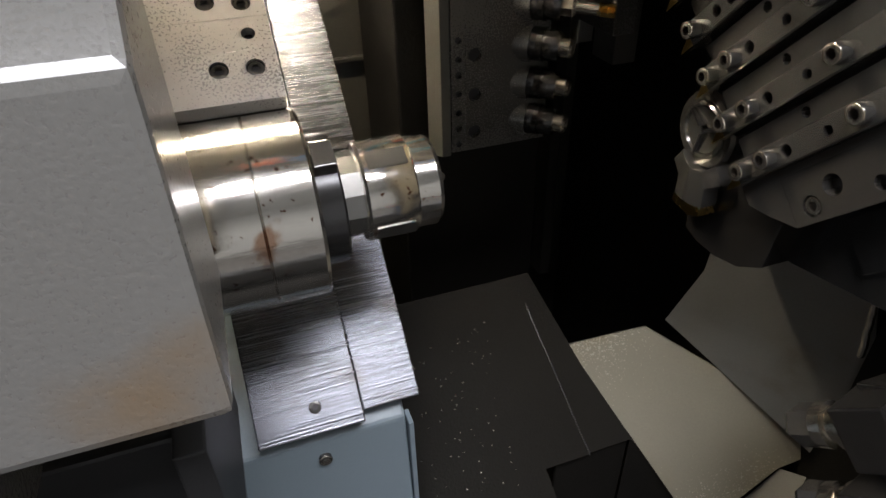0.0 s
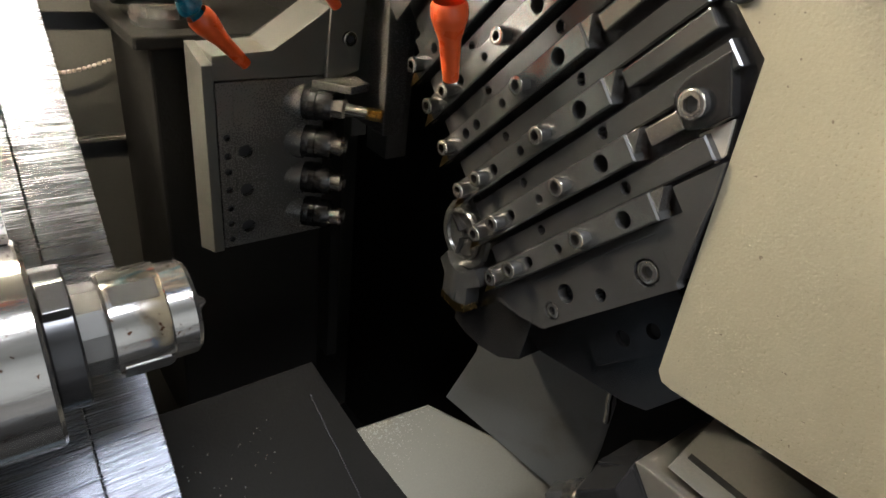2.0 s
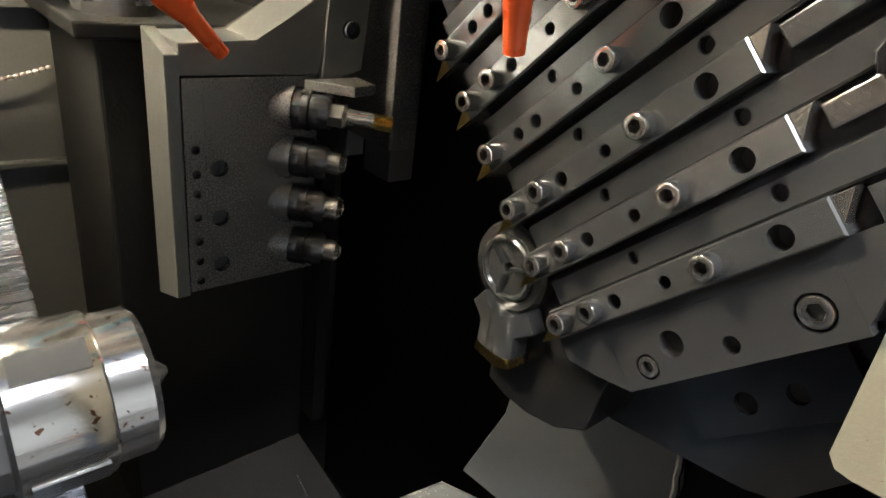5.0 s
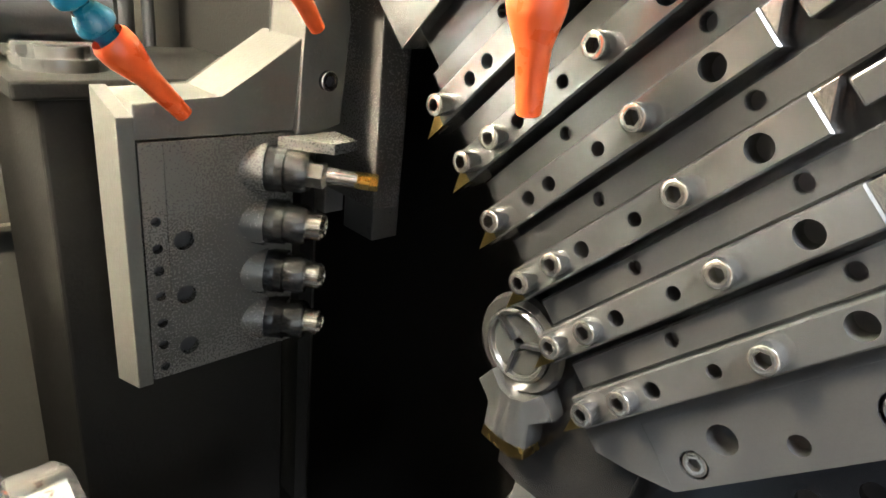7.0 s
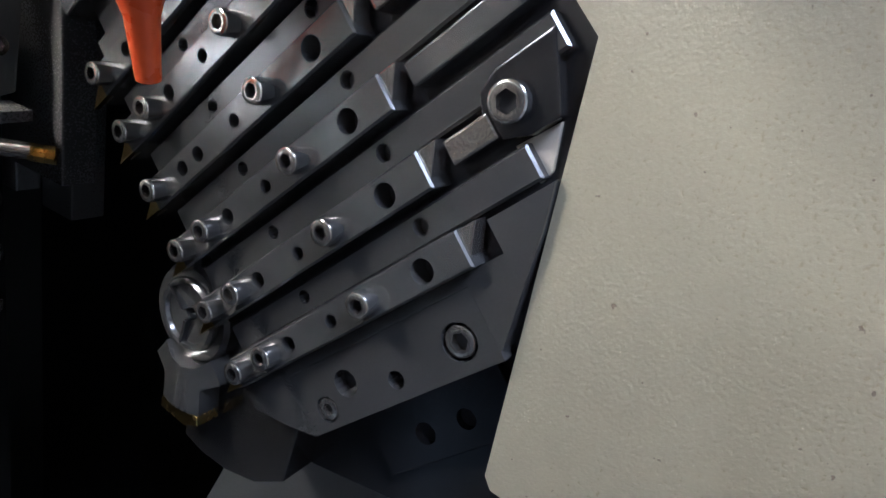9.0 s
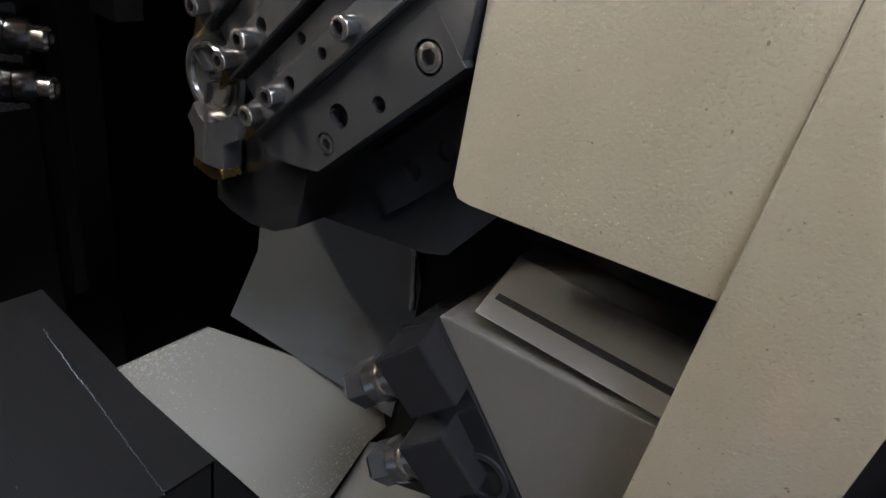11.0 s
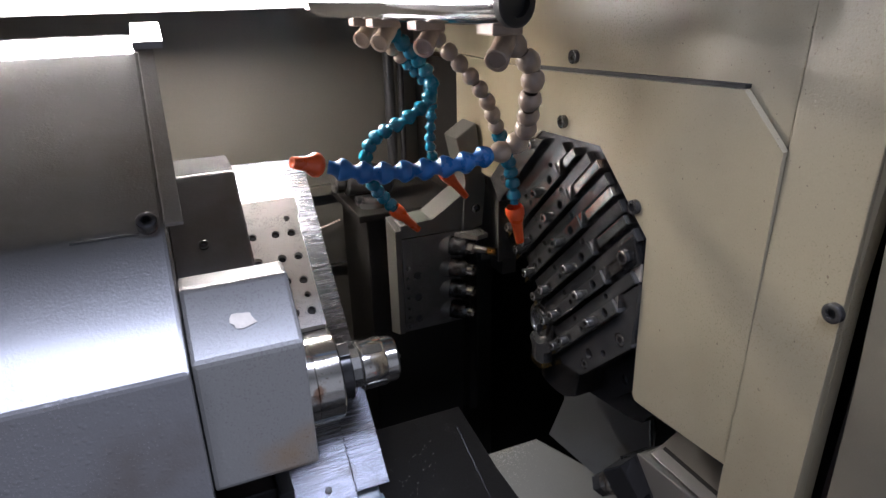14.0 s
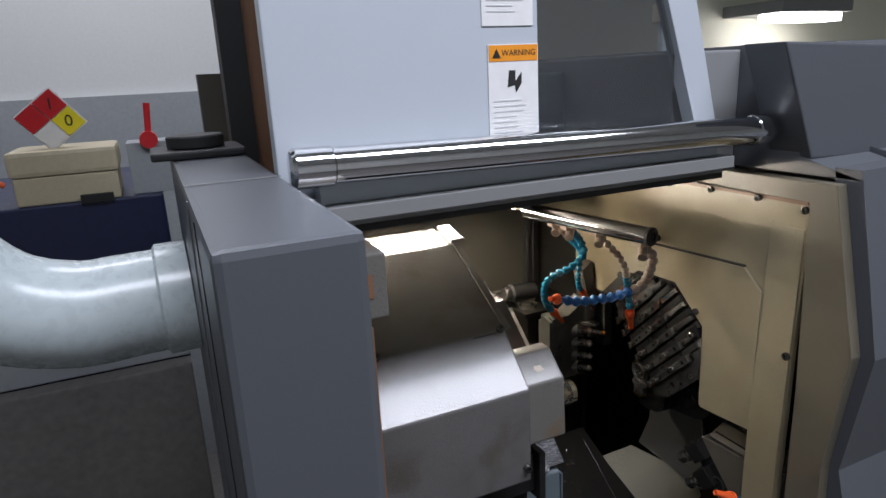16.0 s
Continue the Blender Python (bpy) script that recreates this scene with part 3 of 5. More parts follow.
def tool_bar(single):
    """A square tool holder in its own frame: x to the tip, its face at z = 0."""
    bar = empty("tool_holder", "oily square steel tool holder clamped in a slot", "tool holder", "gang tools")
    tips = [(0.0705, 0.0027), (0.0530, 0.0027)]
    holes = [(0.0535, 0, 0.0030, 0.008), (0.0425, 0, 0.0030, 0.008)] if single else [(0.0425, 0, 0.0032, 0.008)]
    holes += [(0.0187, 0, 0.0026, 0.008), (-0.0245, 0, 0.0042, 0.009)]
    part("shank", plate_with_holes((-0.0415, 0.0768), (-0.0062, 0.0062), 0.0125, holes, 0.0007), BARSTEEL, bar)
    nose = prism([(0.0768, -0.0055), (0.0768, 0.0062), (0.0845, 0.0056), (0.0800, -0.0030)], "z", -0.0125, -0.0040)
    part("nose", nose, BARSTEEL, bar)
    part("insert", prism([(0.0769, -0.0020), (0.0769, 0.0056), (0.0890, 0.0052)], "z", -0.0038, -0.0012, 0.0003), BRASS, bar, "gold coated cutting insert")
    part("end_bit", prism([(-0.0415, -0.0058), (-0.0485, -0.0058), (-0.0415, 0.003)], "z", -0.009, -0.0012, 0.0003), SCREWSTEEL, bar, "grey ground carbide corner")
    for u in ([0.0705] if single else [0.0705, 0.0530]) + [0.0]:
        s = part("cap_screw", cap_screw_mesh(0.0046, 0.0064), SCREWSTEEL, bar, "oily steel socket cap screw", True)
        s.matrix_basis = pose(u, 0, 0, 0, 0, 17 + u * 800)
    return bar


double, single = tool_bar(False), tool_bar(True)
for k in range(6):
    m = GANG @ Matrix.Translation((0, -0.026 * k, 0.0138))
    kind = single if k in (3, 5) else double
    if k in (0, 3):
        kind.matrix_world = m
    else:
        copy_thing(kind, m)

# the round bush and the parting block at the slide's lower tip
bush = empty("guide_bush", "round slotted steel bush at the foot of the tool slide", "bush", m=Matrix.Translation((0.262, 0.250, 1.0885)))
AX = along((0.262, 0.250, 1.0885), (0.16, 0.250, 1.0885))
link("housing", lathe([(-0.03, 0.022), (0.004, 0.022), (0.006, 0.0205), (0.006, 0.0165), (-0.004, 0.0165)], AX, 36), BLACKOX, bush, "", True)
link("collet", lathe([(-0.01, 0.0163), (0.0075, 0.0160), (0.0085, 0.0148), (0.0080, 0.0135), (0.0065, 0.0128), (0.0055, 0.0030), (-0.01, 0.0028)], AX, 36), BARSTEEL, bush, "bright ground steel collet", True)
for a in (20, 140, 260):
    b = box((0.0028, -0.0007, 0.0), (0.0155, 0.0007, 0.0083))
    bmesh.ops.transform(b, matrix=AX @ pose(0, 0, 0, 0, 0, a), verts=b.verts)
    link("slot", b, RUBBER_SHADE, bush)
cut = empty("parting_block", "bright wedge shaped steel block with an oily brown foot", "tool block", m=Matrix.Translation((0.255, 0.245, 1.04)))
wedge = prism([(0.266, 1.064), (0.258, 1.074), (0.2515, 1.0695), (0.245, 1.068), (0.2385, 1.0695), (0.232, 1.075), (0.226, 1.066), (0.235, 1.060), (0.2345, 1.0475), (0.2575, 1.0465), (0.257, 1.058)], "x", 0.2535, 0.262)
for k in range(7):
    cut_y = 0.229 + 0.005 * k
    bmesh.ops.bisect_plane(wedge, geom=wedge.verts[:] + wedge.edges[:] + wedge.faces[:], plane_co=(0, cut_y, 0), plane_no=(0, 1, 0))
for v in wedge.verts:
    if v.co.x < 0.258:
        v.co.x -= 0.0045 * max(0.0, 1 - ((v.co.y - 0.246) / 0.016) ** 2)
link("block", wedge, BARSTEEL, cut, "", True)
link("foot", prism([(0.2575, 1.0463), (0.258, 1.041), (0.242, 1.039), (0.234, 1.0425), (0.2345, 1.0473)], "x", 0.2505, 0.262, 0.0006), BRASS, cut, "oily brown foot")
link("carrier", prism([(0.256, 1.045), (0.256, 1.020), (0.244, 1.0165), (0.228, 1.016), (0.210, 1.020), (0.194, 1.030), (0.19, 1.06), (0.225, 1.10), (0.245, 1.10)], "x", 0.2635, 0.30, 0.001), BLACKGLOSS, cut, "oily dark carrier")

# ---- the lower live tools ----
U = Vector((0, Q, -Q))
V = Vector((0, Q, Q))


def live_tool(tip, label):
    t = Vector(tip)
    ob = empty("live_tool", label, "live tool", "lower live tools", m=Matrix.Translation(t))
    d = Vector((-0.18, 0.70, -0.70)).normalized()
    m = along(t - d * 0.034, t)
    link("nut", lathe([(0.019, 0.0), (0.019, 0.0112), (0.031, 0.0112), (0.034, 0.0090), (0.034, 0.0048), (0.028, 0.0046), (0.028, 0)], m, 6), BLACKOX, ob)
    link("collar", lathe([(0.0, 0.0), (0.0, 0.013), (0.005, 0.013), (0.0055, 0.0100), (0.012, 0.0100), (0.0125, 0.0120), (0.019, 0.0115), (0.019, 0)], m, 24), SCREWSTEEL, ob, "oily steel collar", True)
    b = box((-0.0165, -0.016, -0.026), (0.0165, 0.016, 0.0), 0.0012)
    bmesh.ops.transform(b, matrix=m, verts=b.verts)
    link("body", b, BLACKGLOSS, ob)
    for s in (-0.009, 0.009):
        c = cap_screw_mesh(0.0028, 0.0025)
        bmesh.ops.transform(c, matrix=m @ Matrix.Translation((s, 0.0095, 0.0)), verts=c.verts)
        link("face_screw", c, SCREWSTEEL, ob, "", True)
    return ob


live_tool((0.257, 0.139, 0.968), "dark steel live tool with a collet nut over the chip tray")
live_tool((0.259, 0.119, 0.928), "dark steel live tool mounted below its twin")
mount = empty("live_tool_mount", "black slanted mounting plate behind the live tools", "plate", m=Matrix.Translation((0.285, 0.07, 0.92)))
link("plate", prism([(0.108, 1.0215), (0.044, 0.953), (0.020, 0.925), (0.045, 0.905), (0.098, 0.968), (0.128, 1.006)], "x", 0.268, 0.300, 0.0008), BLACKGLOSS, mount)
# The bore is black inside to stand for its shade.
link("bore", lathe([(0, 0.0125), (0.0015, 0.0125), (0.0015, 0.0100), (-0.002, 0.0095), (-0.002, 0)], along((0.268, 0.066, 0.957), (0.2, 0.066, 0.957)), 28), RUBBER_SHADE, mount, "dark round bore", True)
structure("lower_cover", prism([(0.1095, 1.0225), (0.104, 1.0245), (-0.041, 1.033), (-0.041, 0.85), (-0.02, 0.85), (0.019, 0.924), (0.0435, 0.9535)], "x", 0.270, 0.33, 0.0012), COVER, "grey oily lower cover beside the live tools", "panel")
structure("lower_ledge", prism([(0.2712, 1.0335), (0.302, 1.050), (0.33, 1.050), (0.33, 1.0335)], "y", -0.041, 0.094, 0.0008), COVER, "grey sloping ledge over the lower cover", "panel")
structure("ledge_groove", prism([(0.2800, 1.0386), (0.2830, 1.0402), (0.2834, 1.0394), (0.2804, 1.0378)], "y", -0.040, 0.090), SUMP_SHADE, "dark oily groove along the sloping ledge", "trim")
# Shadow gap under the slide cover, built as a black box.
structure("slide_underside", box((0.318, -0.03, 1.053), (0.374, 0.13, 1.10), 0.001), SUMP_SHADE, "underside of the tool slide, black for the shadow gap", "panel")

# ---- the back tool post ----
post = empty("back_tool_post", "dark steel back tool post with four tool bores", "tool post", m=Matrix.Translation((0.19, 0.42, 1.03)))
link("block", prism([(0.158, 0.392), (0.232, 0.392), (0.232, 0.44), (0.158, 0.44)], "z", 1.030, 1.147), DARKBLOCK, post)
FACE = Matrix(((0, -1, 0, 0), (0, 0, -1, 0.388), (1, 0, 0, 0), (0, 0, 0, 1)))


def faced(x0, x1, holes):
    b = plate_with_holes((1.030, 1.147), (-x1, -x0), 0.004, [(z, -x, r, 0.0038) for z, x, r in holes], 0.0002, 14)
    bmesh.ops.transform(b, matrix=FACE, verts=b.verts)
    return b


link("face_strip", faced(0.158, 0.1685, [(z, 0.1635, 0.0024) for z in (1.036, 1.048, 1.060, 1.074, 1.087, 1.098, 1.111)]), DARKBLOCK, post)
link("face_plate", faced(0.1685, 0.232, [(z, 0.1755, 0.0048) for z in (1.044, 1.072, 1.100)]), DARKBLOCK, post)
link("side_plate", prism([(0.388, 1.028), (0.420, 1.016), (0.420, 1.166), (0.388, 1.158)], "x", 0.1505, 0.1575, 0.0006), ARMGREY, post, "oily grey side plate")
link("arm", prism([(0.1578, 1.1475), (0.1578, 1.163), (0.197, 1.164), (0.238, 1.192), (0.240, 1.147)], "y", 0.390, 0.43, 0.001), ARMGREY, post, "grey painted arm")
link("arm_head", prism([(0.232, 1.142), (0.238, 1.205), (0.226, 1.255), (0.25, 1.27), (0.262, 1.20), (0.258, 1.15)], "y", 0.386, 0.42, 0.0015), ARMGREY, post, "grey painted arm")
place_screw("socket_screw", (0.249, 0.3862, 1.172), (0, -1, 0), 0.005, 0.003, SCREWSTEEL, "oily socket screw in the grey arm", "tool post screws")


def back_tool(z, cutter):
    ob = empty("back_tool", "dark collet tool with a steel end mill" if cutter else "dark collet tool holder without a cutter", "tool", "back tools", m=Matrix.Translation((0.215, 0.385, z)))
    a = Vector((0.2155, 0.394, z))
    d = Vector((0.70, -0.71, -0.03)).normalized()
    m = along(a, a + d)
    link("boss", lathe([(0.002, 0.0118), (0.0095, 0.0118), (0.011, 0.0112), (0.011, 0.0)], m, 28), BLACKGLOSS, ob, "", True)
    link("holder", lathe([(0.011, 0.0114), (0.015, 0.0114), (0.0155, 0.0103), (0.0235, 0.0107), (0.026, 0.0092), (0.026, 0)], m, 28), BLACKGLOSS, ob, "", True)
    link("nut", lathe([(0.026, 0.0), (0.026, 0.0070), (0.033, 0.0070), (0.035, 0.0055), (0.035, 0.0035), (0.030, 0.003), (0.030, 0)], m, 6 if cutter else 24), SCREWSTEEL, ob, "oily steel nut", not cutter)
    if cutter:
        shank = link("shank", lathe([(0.035, 0.0045), (0.050, 0.0045), (0.050, 0)], m, 20), BRIGHT, ob, "bright steel shank", True)
        for k in range(4):
            b = box((-0.0045, -0.0012, 0.049), (-0.0005, 0.0012, 0.060))
            bmesh.ops.transform(b, matrix=m @ pose(0, 0, 0, 0, 0, 90 * k + 20), verts=b.verts)
            link("flute", b, BRASS, shank, "coppery cutting edge")
    return ob


for k in range(4):
    a = Vector((0.2155, 0.394, 1.130 - 0.0275 * k))
    d = Vector((0.70, -0.71, -0.03)).normalized()
    link("lobe", lathe([(-0.055, 0.0), (-0.055, 0.0134), (0.0050, 0.0134), (0.0062, 0.0128), (0.0062, 0.0)], along(a, a + d), 28), DARKBLOCK, post, "rounded boss of a tool bore", True)
    back_tool(1.130 - 0.0275 * k, k == 0)
hood = empty("tool_hood", "dark steel hood plate over the back tools", "plate", m=Matrix.Translation((0.215, 0.38, 1.14)))
link("plate", prism([(0.222, 0.386), (0.240, 0.364), (0.256, 0.368), (0.256, 0.388)], "z", 1.1405, 1.146, 0.0006), DARKBLOCK, hood)
# Body and lid are near-black to stand for the dark behind the post.
rear = empty("rear_tool_housing", "housing behind the back tool post, near-black for shade", "housing", m=Matrix.Translation((0.18, 0.5, 0.9)))
link("body", box((0.135, 0.445, 0.80), (0.26, 0.56, 1.155), 0.002), SUMP_SHADE, rear)
lid = link("lid", box((0.125, 0.44, 1.1552), (0.26, 0.57, 1.164), 0.0015), SUMP_SHADE, rear)
link("hose_ring", lathe([(0, 0.022), (0.006, 0.022), (0.006, 0.014), (0.011, 0.014), (0.011, 0)], along((0.155, 0.48, 1.164), (0.155, 0.48, 1.3)), 28), BLACKOX, lid, "black ring", True)
gate = empty("rear_cover_plate", "dark rounded cover plate beside the tool slide", "plate", m=Matrix.Translation((0.285, 0.40, 1.08)))
link("plate", prism([(0.372, 1.105), (0.425, 1.105), (0.425, 1.235), (0.400, 1.240), (0.384, 1.232), (0.374, 1.212)], "x", 0.272, 0.29, 0.001), DARKBLOCK, gate)
link("rib", box((0.2905, 0.395, 1.075), (0.31, 0.425, 1.19), 0.001), DARKBLOCK, gate)
link("rib", box((0.2765, 0.4255, 1.085), (0.29, 0.44, 1.19), 0.001), DARKBLOCK, gate)
for x, r in ((0.216, 0.007), (0.232, 0.004)):
    p = link("conduit", rod((x, 0.575, 1.0), (x, 0.575, 1.47), r, 16), RUBBER_SHADE, None, "", True)
    tagged(p, "black vertical conduit on the back wall", "pipe", "conduits")

# ---- the sub spindle and its housing ----
NX, NY, NZ = 0.0, 0.235, 1.099
AXIS = along((0, NY, NZ), (1, NY, NZ))
nose = empty("spindle_nose", "bright stepped steel spindle nose with a collet cap", "spindle", m=Matrix.Translation((-0.03, NY, NZ)))


def turned(name, prof, mat, label="", n=48):
    return link(name, lathe(prof, AXIS, n), mat, nose, label, True)


turned("flange", [(-0.055, 0), (-0.055, 0.046), (-0.010, 0.046), (-0.0085, 0.0445), (-0.0085, 0.03)], BRIGHT)
turned("rear_ring", [(-0.0085, 0.030), (-0.0085, 0.0395), (-0.0075, 0.0405), (0.0150, 0.0405), (0.0156, 0.0398), (0.0156, 0.03)], BRIGHT)
turned("front_ring", [(0.0156, 0.030), (0.0156, 0.0398), (0.0162, 0.0405), (0.0360, 0.0405), (0.0375, 0.039), (0.0375, 0.02)], BRIGHT)
turned("lock_ring", [(0.0375, 0.02), (0.0375, 0.0275), (0.0385, 0.0285), (0.0475, 0.0285), (0.0485, 0.0275), (0.0485, 0.0170)], BLACKGLOSS, "black lock ring")
link("hex_neck", lathe([(0.0485, 0.012), (0.0485, 0.0190), (0.0580, 0.0190), (0.0580, 0.012)], AXIS @ pose(0, 0, 0, 0, 0, 5), 12), BARSTEEL, nose)
cap_body = turned("cap", [(0.058, 0.012), (0.058, 0.0212), (0.0592, 0.0222), (0.0795, 0.0222), (0.0805, 0.0215), (0.0805, 0.0206), (0.0900, 0.0206), (0.0920, 0.019), (0.0920, 0.007), (0.0900, 0.0068)], BRIGHT)
turned("centre_point", [(0.088, 0.0068), (0.0935, 0.0060), (0.0985, 0.0012), (0.0985, 0)], SCREWSTEEL, "small steel centre point", 20)
for a in (-62, 28, 118, 208):
    b = box((0.0195, -0.0042, 0.061), (0.0226, 0.0042, 0.0780))
    bmesh.ops.transform(b, matrix=AXIS @ pose(0, 0, 0, 0, 0, a), verts=b.verts)
    link("cap_slot", b, BARSTEEL, cap_body, "dark wrench slot")
b = box((0.027, -0.006, 0.0385), (0.0345, 0.006, 0.0475), 0.0006)
bmesh.ops.transform(b, matrix=AXIS @ pose(0, 0, 0, 0, 0, 120), verts=b.verts)
link("drive_key", b, BLACKOX, nose, "black drive key")
for a in (-60, 60, 180):
    c = cap_screw_mesh(0.0032, 0.004)
    bmesh.ops.transform(c, matrix=AXIS @ pose(0, 0, 0, 0, 0, a) @ Matrix.Translation((0.0415, 0, -0.0085)), verts=c.verts)
    link("flange_screw", c, SCREWSTEEL, nose, "", True)

shell = empty("spindle_housing", "grey painted sheet metal spindle housing wet with oil", "housing", m=Matrix.Translation((-0.22, 0.25, 1.06)))
link("main_cover", prism([(0.108, 1.055), (0.108, 1.202), (0.178, 1.270), (0.347, 1.364), (0.400, 1.3745), (0.43, 1.3745), (0.43, 1.055)], "x", -0.384, -0.0715, 0.0025), WET_GREY, shell)
link("top_flange", prism([(0.178, 1.272), (0.350, 1.3675), (0.352, 1.3645), (0.18, 1.269)], "x", -0.0715, -0.0600, 0.0008), WET_GREY, shell)
link("top_lip", prism([(0.347, 1.3660), (0.402, 1.3765), (0.402, 1.385), (0.347, 1.372)], "x", -0.075, -0.052, 0.0008), WET_GREY, shell)
link("nose_cover", prism([(0.1195, 1.1045), (0.1245, 1.1975), (0.163, 1.2315), (0.186, 1.2315), (0.186, 1.1045)], "x", -0.0710, -0.0020, 0.003), GREY_PAINT, shell)
link("shoulder", prism([(0.168, 1.192), (0.270, 1.278), (0.33, 1.278), (0.33, 1.192)], "x", -0.0712, -0.0178, 0.002), WET_GREY, shell)
pb = bmesh.new()
rng = random.Random(4)
pts = []
for k in range(16):
    t = 2 * math.pi * k / 16
    r = 0.0068 * (0.7 + 0.5 * rng.random())
    pts.append((-0.036 + 1.15 * r * math.cos(t), r * math.sin(t)))
pv = [pb.verts.new((x, 0.1415 + y * 0.75, 1.2125 + y * 0.66)) for x, y in pts]
pb.faces.new(pv)
bmesh.ops.translate(pb, verts=pb.verts, vec=(0, -0.0008, 0.0009))
link("bare_patch", pb, PEELED, shell, "patch where the paint has peeled")
for x, y, z in ((-0.081, 0.176, 1.2725), (-0.275, 0.176, 1.2725)):
    s = place_screw("knob_screw", (x, y, z), (0, -0.6, 0.8), 0.0062, 0.0075, RUBBER_SHADE, "black knob screw on the grey spindle housing", "housing screws")
for x in (-0.079, -0.275):
    place_screw("knob_screw", (x, 0.108, 1.079), (0, -1, 0), 0.0062, 0.0075, RUBBER_SHADE, "black knob screw on the grey spindle housing", "housing screws")
place_screw("socket_screw", (-0.050, 0.222, 1.2375), (0, -0.64, 0.76), 0.0035, 0.0025, BLACKOX, "black socket screw in the wet shoulder", "housing screws")

link("slit", prism([(0.1752, 1.2678), (0.1762, 1.2690), (0.1770, 1.2692), (0.1765, 1.2675)], "x", -0.125, -0.0865), RUBBER_SHADE, shell, "narrow black slit")

# the perforated clamp plate on the headstock, in the plane of the slanted bed
TILT = math.atan2(1.219 - 1.146, 0.324 - 0.237)
BED = Matrix.Translation((0.010, 0.237, 1.146)) @ Matrix.Rotation(TILT, 4, "X")
clamp = empty("clamp_plate", "pale milled steel plate with socket screws and holes", "plate", m=BED)
LEN = 0.1136
ROWS = [(0.0, 0.0225, [(0.002, 0.0150), (0.016, 0.0145)]), (0.0225, 0.0375, [(0.016, 0.030)]), (0.0375, 0.0555, [(0.002, 0.046), (0.016, 0.0445)]), (0.0555, 0.081, [(-0.018, 0.0685), (0.0026, 0.0685), (0.0168, 0.0685)]), (0.081, 0.1035, [(-0.018, 0.094), (0.0020, 0.0935), (0.016, 0.093)]), (0.1035, LEN, [(0.015, 0.1085)])]
for y0, y1, holes in ROWS:
    part("plate", plate_with_holes((-0.026, 0.025), (y0, y1), 0.009, [(x, y, 0.0038 if len(holes) > 1 else 0.0028, 0.005) for x, y in holes], 0.0001), PLATE, clamp)
for x, y in ((0.002, 0.0150), (0.016, 0.0145), (0.002, 0.046), (0.016, 0.0445), (-0.018, 0.094), (0.0020, 0.0935), (0.016, 0.093)):
    s = part("cap_screw", cap_screw_mesh(0.0034, 0.0026), BLACKOX, clamp, "black socket screw", True)
    s.location = (x, y, -0.0034)
head = empty("headstock", "steel headstock block on the slanted bed", "headstock", m=BED)
part("block", box((-0.0255, 0.0005, -0.075), (0.0245, 0.14, -0.0095), 0.001), DARKBLOCK, head)
part("spacer", box((-0.046, 0.03, -0.03), (-0.027, 0.128, 0.004), 0.001), PEELED, head, "tan spacer strip")
part("spacer_rear", box((-0.020, 0.1142, -0.03), (0.028, 0.135, -0.004), 0.001), PLATE, head)

# the slanted bed slide
SLOPE = math.atan(0.93)
RAIL = Matrix.Translation((0.0, 0.232, 0.948)) @ Matrix.Rotation(SLOPE, 4, "X")
bed = empty("slide_cover", "scraped steel slide cover streaked with oil", "slide", m=RAIL)
part("right_sheet", box((0.048, 0.011, -0.012), (0.082, 0.40, 0.0), 0.0008), BRUSHED, bed)
part("left_sheet", box((-0.012, 0.005, -0.012), (0.0478, 0.40, 0.0022), 0.0008), BRUSHED, bed)
s = part("socket_screw", cap_screw_mesh(0.0034, 0.002), BLACKOX, bed, "black socket screw", True)
s.location = (0.022, 0.020, 0.0022)
under = empty("bed_cover", "blue grey painted cover under the slide", "cover", m=Matrix.Translation((-0.1, 0.3, 0.76)))
link("panel", prism([(0.236, 0.76), (0.243, 0.937), (0.50, 1.15), (0.50, 0.76)], "x", -0.20, 0.073, 0.002), BLUEGREY, under)
place_screw("socket_screw", (0.022, 0.2425, 0.922), (0, -1, 0.04), 0.004, 0.003, SCREWSTEEL, "rusty socket screw in the blue grey bed cover", "bed screws")
link("edge_strip", box((0.0735, 0.238, 0.76), (0.0765, 0.250, 0.935), 0.0006), BLUEGREY, under)
rail = empty("guide_rail", "black oily guide rail under the housing", "rail", m=Matrix.Translation((-0.2, 0.2, 0.93)))
link("channel", box((-0.40, 0.165, 0.985), (-0.030, 0.26, 1.0545), 0.002), RUBBER_SHADE, rail)
link("lower_bar", box((-0.40, 0.20, 0.938), (-0.022, 0.27, 0.975), 0.002), BLACKOX, rail)
link("wiper", prism([(0.15, 0.975), (0.15, 1.06), (0.26, 1.06), (0.26, 0.965)], "x", -0.0298, -0.0185, 0.001), RUBBER_SHADE, rail, "black rubber wiper")

# ---- coolant manifold and hoses ----
P0, P1 = Vector((0.086, 0.367, 1.398)), Vector((0.137, 0.108, 1.397))
mani = empty("coolant_manifold", "steel coolant pipe with tan hose fittings", "pipe", m=Matrix.Translation(P0))
link("pipe", rod(P0, P1, 0.0138, 32, None, 0.001), CHROME, mani, "", True)
d = (P1 - P0).normalized()
link("end_plug", lathe([(-0.001, 0.0142), (0.004, 0.0142), (0.005, 0.013), (0.005, 0.0085), (0.0015, 0.008), (0.0015, 0.0)], along(P1, P1 + d), 28), RUBBER_SHADE, mani, "black end plug", True)


